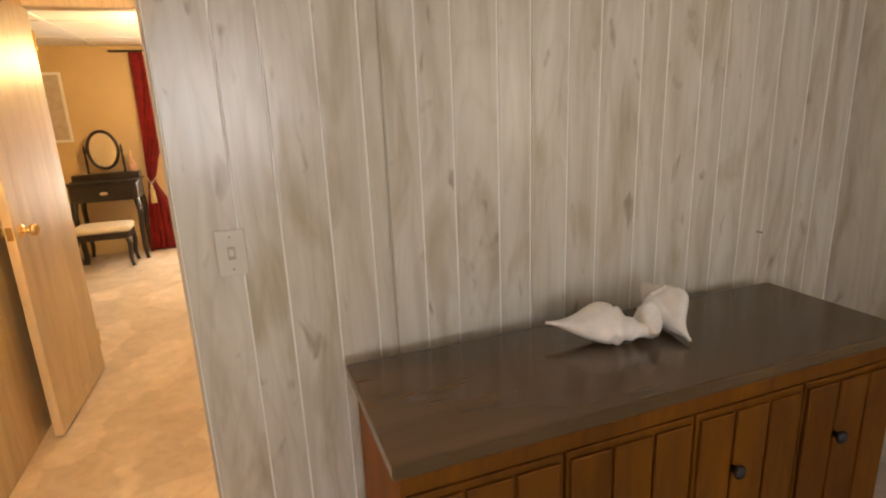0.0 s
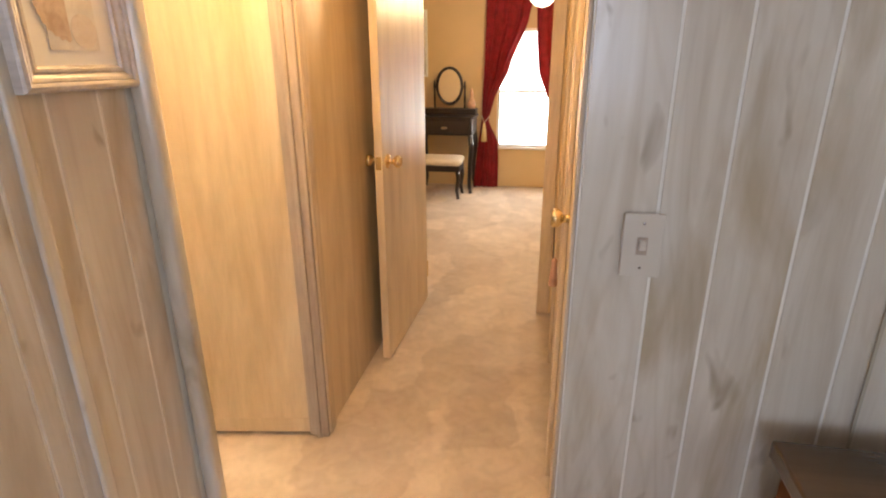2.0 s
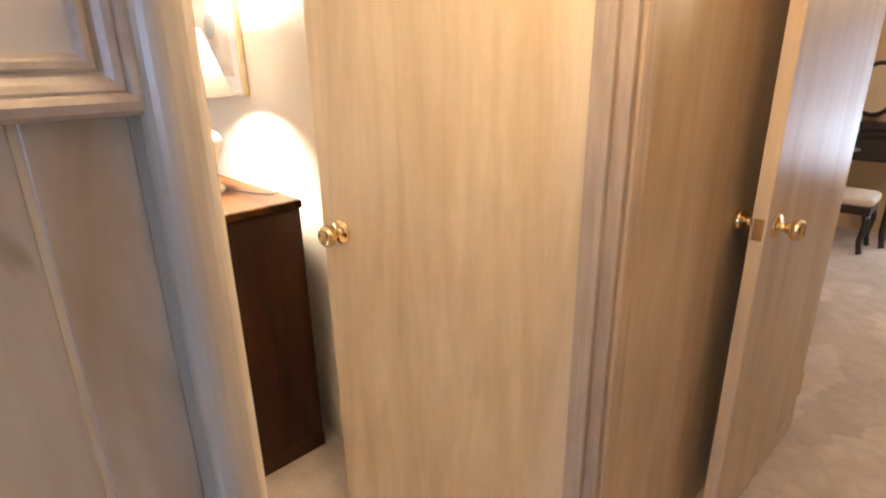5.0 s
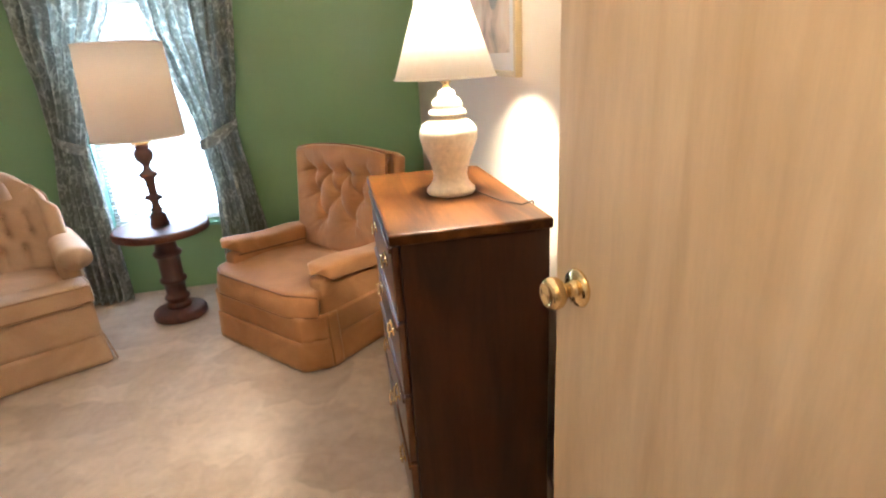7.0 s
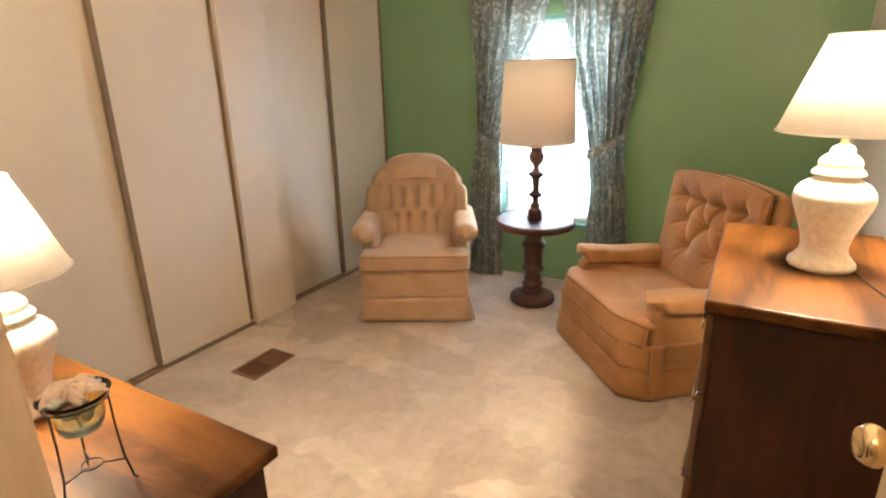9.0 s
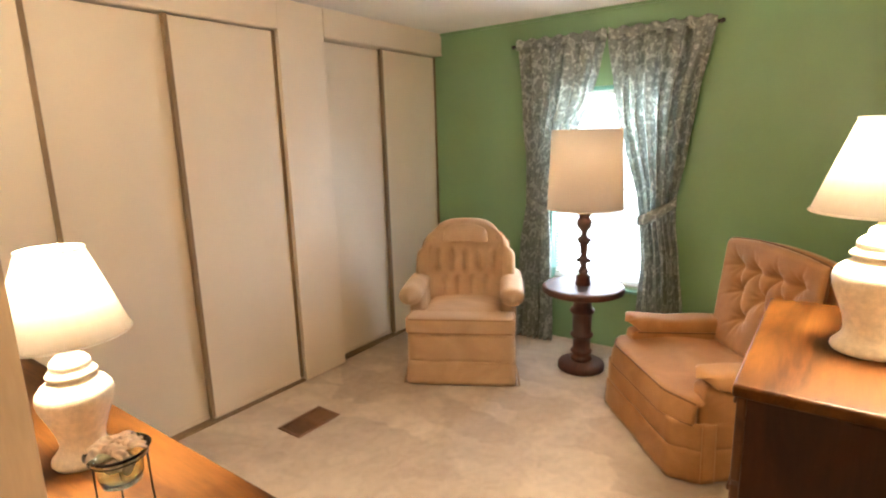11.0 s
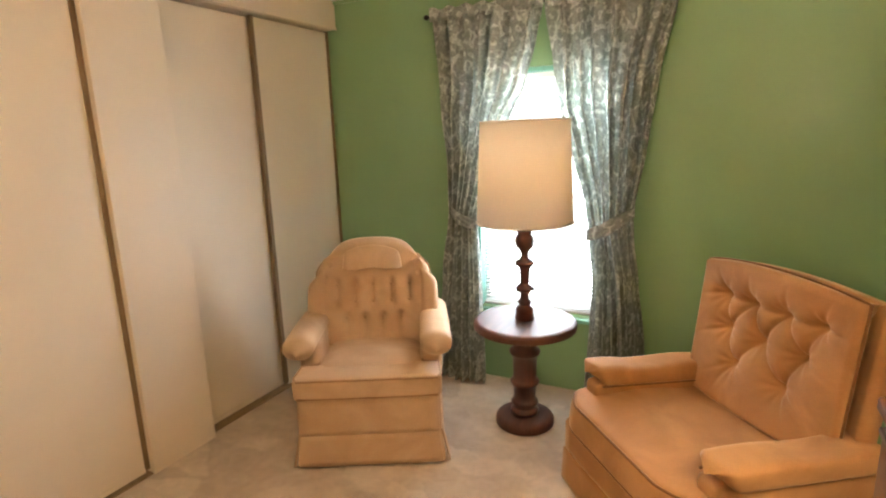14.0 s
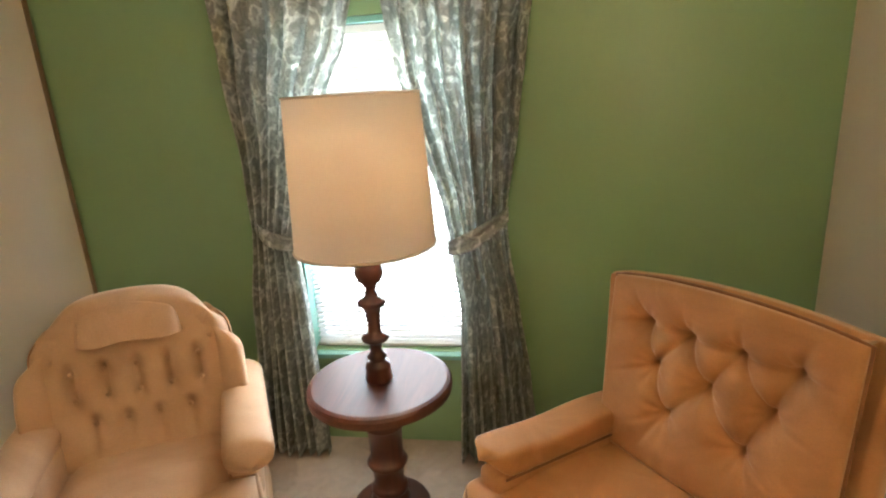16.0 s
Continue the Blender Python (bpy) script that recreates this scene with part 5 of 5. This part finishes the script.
bm = box(0.125, 0.132, -0.0125, -0.0117, -0.06, 0.10)
lathe([(0.045, 0), (0.045, 0.0008)], 20, bm, Matrix.Translation((0.145, -0.0117, -0.10)) @ Matrix.Rotation(radians(90), 4, "X"))
part("print_detail", bm, M_ART_GREY, pic, "grey shapes in the print")

# ---------- hall and first room ----------
# framed shell print on the panelled wall, facing +x
sp = thing("picture_frame", "pickled wood frame with a seashell print", "picture", pose(WX + 0.0015, 1.358, 1.490, 0, 0, 90) @ Matrix.Diagonal((0.967, 0.72, 1, 1)))


def mitred_frame(hw, hh, profile):
    """Four mitred lengths of moulding, the profile given as (inset, depth) from the outer edge inwards."""
    bm = bmesh.new()
    corners = ((-1, -1), (1, -1), (1, 1), (-1, 1))
    for k in range(4):
        (ax, az), (bx, bz) = corners[k], corners[(k + 1) % 4]
        ra = [bm.verts.new((ax * (hw - p), -d, az * (hh - p))) for p, d in profile]
        rb = [bm.verts.new((bx * (hw - p), -d, bz * (hh - p))) for p, d in profile]
        for q in range(len(profile) - 1):
            bm.faces.new((ra[q], rb[q], rb[q + 1], ra[q + 1]))
    bmesh.ops.recalc_face_normals(bm, faces=bm.faces)
    return bm


bm = mitred_frame(0.122, 0.152, ((0, 0), (0, 0.030), (0.003, 0.036), (0.009, 0.038), (0.013, 0.036), (0.0145, 0.031), (0.0165, 0.033), (0.021, 0.031), (0.025, 0.025), (0.028, 0.022), (0.030, 0.026), (0.034, 0.026), (0.036, 0.020), (0.039, 0.018), (0.039, 0.006), (0, 0)))
part("frame", bm, M_FRAME, sp, "pickled wood frame with inner lip")
part("mat_board", box(-0.083, 0.083, -0.018, -0.006, -0.113, 0.113), M_MATB, sp, "white mat")
part("print", box(-0.050, 0.050, -0.0195, -0.018, -0.091, 0.085), M_ART_BG, sp, "pale sandy print")
face = Matrix.Rotation(radians(90), 4, "X")


def fan_shell(cx, cz, r, turn, ribs=11):
    own = bmesh.new()
    c = own.verts.new((cx, -0.0200, cz))
    rim = []
    for k in range(2 * ribs + 1):
        t = radians(turn - 70 + 70 * k / ribs)
        q = r * (1.0 if k % 2 else 0.94)
        rim.append(own.verts.new((cx + q * math.cos(t), -0.0198 - (0.0006 if k % 2 else 0), cz + q * math.sin(t))))
    for p, q in zip(rim, rim[1:]):
        own.faces.new((c, p, q))
    return own


part("shell_image", fan_shell(-0.006, -0.020, 0.060, 200), M_ART_SHELL, sp, "printed scallop shell")
part("shell_image", lathe([(0.026, 0.0), (0.026, 0.0006)], 24, m=Matrix.Translation((0.022, -0.0197, -0.062)) @ face), M_ART_PALE, sp, "printed round shell")
part("shell_image", fan_shell(0.012, 0.030, 0.045, 60, 7), M_ART_SHELL, sp, "printed starfish")

sw = thing("light_switch", "almond toggle light switch plate", "light switch", pose(-0.083, 1.5475, 1.064))
part("plate", box(-0.036, 0.036, -0.006, 0, -0.060, 0.060, 0.003, 3), M_WHITE, sw)
part("toggle", box(-0.006, 0.006, -0.016, -0.005, -0.006, 0.012, 0.002), M_WHITE, sw)
part("toggle_slot", box(-0.0095, 0.0095, -0.0072, -0.0058, -0.017, 0.017, 0.0005), M_JAMB, sw)
for z in (-0.042, 0.042):
    part("screw", lathe([(0.0001, 0), (0.003, 0), (0.002, 0.0016), (0.0001, 0.0018)], 8, m=Matrix.Translation((0, -0.006, z)) @ face), M_CHROME, sw)
for n, (x, z) in enumerate(((1.722, 0.905),)):
    nl = thing("nail", "small bent nail in the panelled wall", "nail", pose(x, 1.547, z))
    part("shaft", tube([(0, 0, 0), (0.004, -0.02, 0.002), (-0.018, -0.034, 0.006)], 0.0022, 6), M_IRON, nl)

nl = thing("nail", "small bent nail in the panelled wall", "nail", pose(WX + 0.0, 1.154, 1.201, 0, 0, 90))
part("shaft", tube([(0, 0, 0), (0.003, -0.012, 0.001), (-0.010, -0.020, 0.003)], 0.0018, 6), M_IRON, nl)

dr = thing("pine_dresser", "honey pine dresser with a dark top and black knobs", "dresser", pose(0, 0, 0))
part("body", box(0.185, 1.685, 1.02, 1.45, 0.05, 0.700, 0.004), M_MAPLE, dr, "honey pine carcass")
part("top", box(0.165, 1.705, 0.995, 1.468, 0.701, 0.7375, 0.006, 3), M_DRTOP, dr, "dark brown satin top")
part("plinth", box(0.20, 1.67, 1.03, 1.44, 0.003, 0.052, 0.003), M_MAPLE, dr)
part("top_rail", box(0.185, 1.685, 1.003, 1.019, 0.655, 0.700, 0.004), M_MAPLE, dr, "pine rail under the top")
bmx = [0.19, 0.56, 0.93, 1.30, 1.68]
for x0, x1 in zip(bmx, bmx[1:]):
    d = part("cabinet_door", box(x0 + 0.004, x1 - 0.004, 1.006, 1.019, 0.07, 0.648, 0.003), M_MAPLE, dr, "planked pine door")
    w = (x1 - x0 - 0.02) / 3
    for k in range(3):
        part("plank", box(x0 + 0.012 + k * w, x0 + 0.004 + (k + 1) * w, 0.996, 1.0055, 0.085, 0.632, 0.004), M_MAPLE, d)
    part("knob", lathe([(0.0001, 0), (0.008, 0), (0.009, 0.010), (0.019, 0.018), (0.020, 0.024), (0.014, 0.030), (0.0001, 0.032)], 18, m=Matrix.Translation((x0 + 0.012 + w, 0.996, 0.47)) @ face), M_IRON, d, "black turned knob", True)


def whelk(length, fat, ridges):
    """A spiral sea shell with a flared lip, its long canal along -x."""
    def fn(u, v):
        t = 2 * math.pi * v
        if u < 0.58:
            prof = 0.10 + 0.90 * math.sin(math.pi / 2 * (u / 0.58)) ** 1.7
        else:
            k = (1 - u) / 0.42
            prof = k ** 0.9 * (1.0 + 0.10 * math.cos(k * 22)) + 0.02
        knob = 0.10 * max(0, math.cos(7 * t)) ** 2 * math.exp(-((u - 0.62) / 0.05) ** 2)
        r = fat * (prof + knob) * (1 + ridges * math.sin(9 * u + 3 * t))
        lip = 1 + 0.75 * max(0, math.cos(t - 0.5)) ** 4 * math.exp(-((u - 0.42) / 0.20) ** 2)
        dent = 1 - 0.35 * max(0, math.cos(t + 0.7)) ** 6 * math.exp(-((u - 0.40) / 0.16) ** 2)
        return (-length * 0.60 + length * u, r * lip * dent * math.cos(t), r * lip * dent * math.sin(t) * 0.92)
    return grid_surface(fn, 60, 44)


def put_shell(x, y, z, rz, length, fat, label, ry=0, rx=0):
    s = thing("sea_shell", label, "sea shell", pose(x, y, z, rx, ry, rz), "shells on the pine dresser")
    part("shell", whelk(length, fat, 0.03), M_SHELL, s, "", True)


put_shell(0.890, 1.280, 0.780, -28, 0.315, 0.048, "large white whelk shell lying on its side", 4, 25)
put_shell(1.000, 1.275, 0.779, 68, 0.150, 0.044, "small white whelk shell lying on the dresser", 0, 60)
put_shell(1.085, 1.325, 0.806, 82, 0.270, 0.052, "white whelk shell leaning on the others", -20, 100)

# unseen hall ceiling fixture, added to go with the hall fill bulb
hl = thing("hall_fill_fixture", "round glass ceiling light, an unseen addition that brightens the hall", "ceiling light", pose(-0.885, 1.80, 2.11))
part("plate", lathe([(0.0001, 0.099), (0.10, 0.099), (0.11, 0.09), (0.10, 0.08)], 32), M_BRASS, hl, "brass ceiling plate", True)
gl = part("glass_bowl", lathe([(0.098, 0.08), (0.105, 0.06), (0.09, 0.025), (0.05, 0.002), (0.0001, -0.004)], 32, cap=False), M_GLASS, hl, "glass bowl", True)
gl.visible_shadow = False

# ---------- bedroom ----------
wb = thing("window_bedroom", "bright two-sash bedroom window with a white frame", "window", pose(0, 6.72, 0), kind="structure")
bm = box(-0.83, -0.80, 0.005, 0.09, 0.45, 1.68, 0.003)
box(-0.13, -0.10, 0.005, 0.09, 0.45, 1.68, 0.003, bm=bm)
box(-0.80, -0.13, 0.005, 0.09, 1.65, 1.68, 0.003, bm=bm)
box(-0.80, -0.13, 0.005, 0.09, 0.45, 0.475, 0.003, bm=bm)
part("window_frame", bm, M_SASH, wb)
part("meeting_rail", box(-0.80, -0.13, 0.02, 0.05, 1.03, 1.06, 0.003), M_SASH, wb)
part("window_sill", box(-0.85, -0.08, -0.03, 0.06, 0.425, 0.449, 0.004), M_SASH, wb)
for z0, z1 in ((0.475, 1.03), (1.06, 1.65)):
    p = part("pane", box(-0.80, -0.13, 0.034, 0.038, z0, z1), M_GLASS, wb)
    p.visible_shadow = False


def red_curtain(outer, inner, ph, tie):
    c = thing("red_curtain", "dark red curtain drawn aside with a tassel", "curtain", pose(0, 6.655, 0), "red bedroom curtains")
    o = part("cloth", curtain_panel(outer, inner, 2.05, 5, 0.026, ph, tie), M_RED, c, "", True)
    o.data.transform(Matrix(((0, 1, 0, 0), (-1, 0, 0, 0), (0, 0, 1, 0), (0, 0, 0, 1))))
    return c


rc = red_curtain([(2.05, -0.96), (1.4, -0.965), (0.75, -0.985), (0.4, -1.03), (0.0, -1.06)], [(2.05, -0.46), (1.78, -0.52), (1.30, -0.70), (0.95, -0.86), (0.75, -0.91), (0.5, -0.80), (0.25, -0.79), (0.0, -0.79)], 0.2, 0.75)
rc2 = red_curtain([(2.05, 0.12), (1.4, 0.09), (0.9, 0.05), (0.5, 0.08), (0.0, 0.10)], [(2.05, -0.45), (1.60, -0.43), (1.28, -0.40), (1.0, -0.30), (0.87, -0.12), (0.75, -0.04), (0.4, -0.02), (0.0, -0.02)], 1.3, 0.8)
ts = part("tassel", lathe([(0.006, 0.0), (0.018, -0.03), (0.014, -0.05), (0.024, -0.06), (0.030, -0.19), (0.030, -0.20)], 16, m=Matrix.Translation((-0.955, -0.055, 0.72))), plain("gold_tassel", (0.62, 0.46, 0.24), 0.8, 0, 0.15, 50, 0.4, 200), rc, "gold tassel", True)
part("cord", tube([(-0.99, -0.03, 0.80), (-0.955, -0.055, 0.72), (-0.90, -0.045, 0.79)], 0.005, 6), M_CUSHION, rc)
rr = thing("red_curtain_rod", "dark curtain rod above the bedroom window", "curtain rod", pose(0, 6.655, 2.062))
part("rod", tube([(-1.14, 0, 0), (0.22, 0, 0)], 0.011, 10), M_IRON, rr)
for x in (-1.0, 0.15):
    part("bracket", tube([(x, 0.064, 0.0), (x, 0, -0.012)], 0.005, 6), M_IRON, rr)

VX, VY = -1.335, 6.45
van = thing("vanity_table", "dark espresso vanity table with an oval mirror", "vanity", pose(VX, VY, 0))
part("tabletop", box(-0.315, 0.315, -0.20, 0.20, 0.790, 0.815, 0.006), M_BLACKWOOD, van)
part("apron", box(-0.295, 0.295, -0.185, 0.19, 0.62, 0.789, 0.004), M_BLACKWOOD, van)
part("drawer", box(-0.26, 0.26, -0.196, -0.186, 0.640, 0.775, 0.004), M_BLACKWOOD, van)
part("pull", lathe([(0.0001, 0), (0.040, 0), (0.036, 0.006), (0.0001, 0.008)], 16, m=Matrix.Translation((0, -0.197, 0.70)) @ face @ Matrix.Diagonal((1, 0.45, 1, 1))), M_CHROME, van, "pale oval drawer pull")
part("gallery", box(-0.30, 0.30, 0.02, 0.19, 0.8155, 0.875, 0.004), M_BLACKWOOD, van, "shelf of small drawers")
for sx in (-1, 1):
    for y in (-0.165, 0.165):
        def leg(u):
            return 1.0 - 0.55 * u + (0.35 * math.exp(-((u - 1) / 0.06) ** 2))
        part("leg", tube([(sx * 0.270, y, 0.63), (sx * 0.285, y * 1.06, 0.50), (sx * 0.272, y, 0.30), (sx * 0.268, y, 0.10), (sx * 0.282, y * 1.06, 0.02), (sx * 0.285, y * 1.08, 0.004)], 0.030, 8, taper=leg), M_BLACKWOOD, van, "curved leg", True)
bm = bmesh.new()
tube([(0.135 * math.cos(k * math.pi / 20), 0.13, 1.105 + 0.185 * math.sin(k * math.pi / 20)) for k in range(40)], 0.017, 8, bm, closed=True)
part("mirror_frame", bm, M_BLACKWOOD, van, "oval mirror frame", True)
part("mirror_glass", lathe([(0.0001, 0), (1, 0), (1, 0.01), (0.0001, 0.01)], 40, m=Matrix.Translation((0, 0.135, 1.105)) @ face @ Matrix.Diagonal((0.125, 0.175, 1, 1))), M_MIRROR, van, "oval mirror glass")
for sx in (-1, 1):
    part("mirror_post", lathe([(0.014, 0.875), (0.010, 0.90), (0.013, 0.98), (0.010, 1.06), (0.015, 1.10), (0.008, 1.15), (0.0001, 1.17)], 12, m=Matrix.Translation((sx * 0.165, 0.135, 0))), M_BLACKWOOD, van, "turned mirror post", True)
bo = thing("perfume_bottle", "small pinkish ornament on the vanity", "ornament", pose(VX + 0.245, VY + 0.10, 0.8755))
part("body", lathe([(0.0001, 0), (0.035, 0), (0.045, 0.03), (0.040, 0.075), (0.020, 0.11), (0.024, 0.14), (0.012, 0.20), (0.0001, 0.22)], 18), plain("pink_porcelain", (0.50, 0.30, 0.20), 0.4, 0, 0.2, 30), bo, "", True)
st = thing("vanity_stool", "dark wooden stool with a pale upholstered seat", "stool", pose(-1.37, 6.15, 0))
part("seat", soft_box(-0.245, 0.245, -0.16, 0.16, 0.345, 0.415, 0.028, 0.010), M_CUSHION, st, "pale cloth seat", True)
part("seat_frame", box(-0.24, 0.24, -0.155, 0.155, 0.285, 0.346, 0.005), M_BLACKWOOD, st)
for sx in (-1, 1):
    for y in (-0.13, 0.13):
        part("leg", tube([(sx * 0.215, y, 0.30), (sx * 0.228, y * 1.05, 0.22), (sx * 0.212, y, 0.09), (sx * 0.225, y * 1.08, 0.016), (sx * 0.230, y * 1.1, 0.004)], 0.026, 8, taper=lambda u: 1.0 - 0.5 * u + 0.3 * math.exp(-((u - 1) / 0.08) ** 2)), M_BLACKWOOD, st, "curved leg", True)
bp = thing("picture_frame", "white framed print on the bedroom wall", "picture", pose(-1.80, 6.7185, 1.535))
bm = box(-0.20, -0.175, -0.02, 0, -0.34, 0.34, 0.003)
box(0.175, 0.20, -0.02, 0, -0.34, 0.34, 0.003, bm=bm)
box(-0.175, 0.175, -0.02, 0, -0.34, -0.315, 0.003, bm=bm)
box(-0.175, 0.175, -0.02, 0, 0.315, 0.34, 0.003, bm=bm)
part("frame", bm, M_MATB, bp, "white frame")
part("print", box(-0.175, 0.175, -0.010, -0.004, -0.315, 0.315), art_mat("faded_print", [(0.3, (0.45, 0.36, 0.28)), (0.7, (0.60, 0.52, 0.44))], 6), bp, "faded print")
gb = thing("bedroom_light", "round white glass bedroom ceiling light", "ceiling light", pose(-0.36, 5.0, 1.84))
part("stem", tube([(0, 0, 0.10), (0, 0, 0.279)], 0.012, 10), M_BRASS, gb)
part("cap", lathe([(0.0001, 0.115), (0.05, 0.110), (0.058, 0.09), (0.052, 0.085)], 24), M_BRASS, gb, "brass cap", True)
gg = part("globe", lathe([(0.052, 0.088), (0.090, 0.05), (0.105, 0.0), (0.090, -0.05), (0.052, -0.088), (0.0001, -0.103)], 32, cap=False), M_GLOBE, gb, "lit white globe", True)
gg.visible_shadow = False

# ---------- wall boards ----------
WIDTHS = [0.139, 0.105, 0.128, 0.112, 0.150, 0.101]


def boards(parent, n_axis, start, end, plane, first, z0=0.0, z1=CEIL, widths=tuple(WIDTHS)):
    """Upright boards on a panelled wall, each its own piece, 4 mm proud of the grooves between them."""
    pos, k, made = start, first, {}
    while pos < end - 0.012:
        w = min(widths[k % len(widths)], end - pos)
        key = round(w, 4)
        if key not in made:
            if n_axis == "x":
                bm = box(0, 0.004, 0.0028, w - 0.0028, z0, z1, 0.0012, 1)
            else:
                bm = box(0.0028, w - 0.0028, -0.004, 0, z0, z1, 0.0012, 1)
            ob = part("board", bm, M_PANEL, parent)
            made[key] = ob.data
        else:
            ob = new("board", made[key])
            ob.parent = parent
        ob.matrix_basis = pose(plane - 0.0022, pos, 0) if n_axis == "x" else pose(pos, plane + 0.0022, 0)
        pos += w
        k += 1


boards(wall_hall, "x", -0.560, 1.191, WX - 0.004, 2)
boards(wall_hall, "x", 1.191, 1.4685, WX - 0.004, 0, widths=(0.105, 0.104, 0.0685))
tagged(part("seam_strip", box(0.334, 0.340, 1.5482, 1.5495, 0, CEIL), M_SEAM, wall_partition), "darker sheet seam")
boards(wall_partition, "y", -0.1995, 2.15, 1.556, 0)
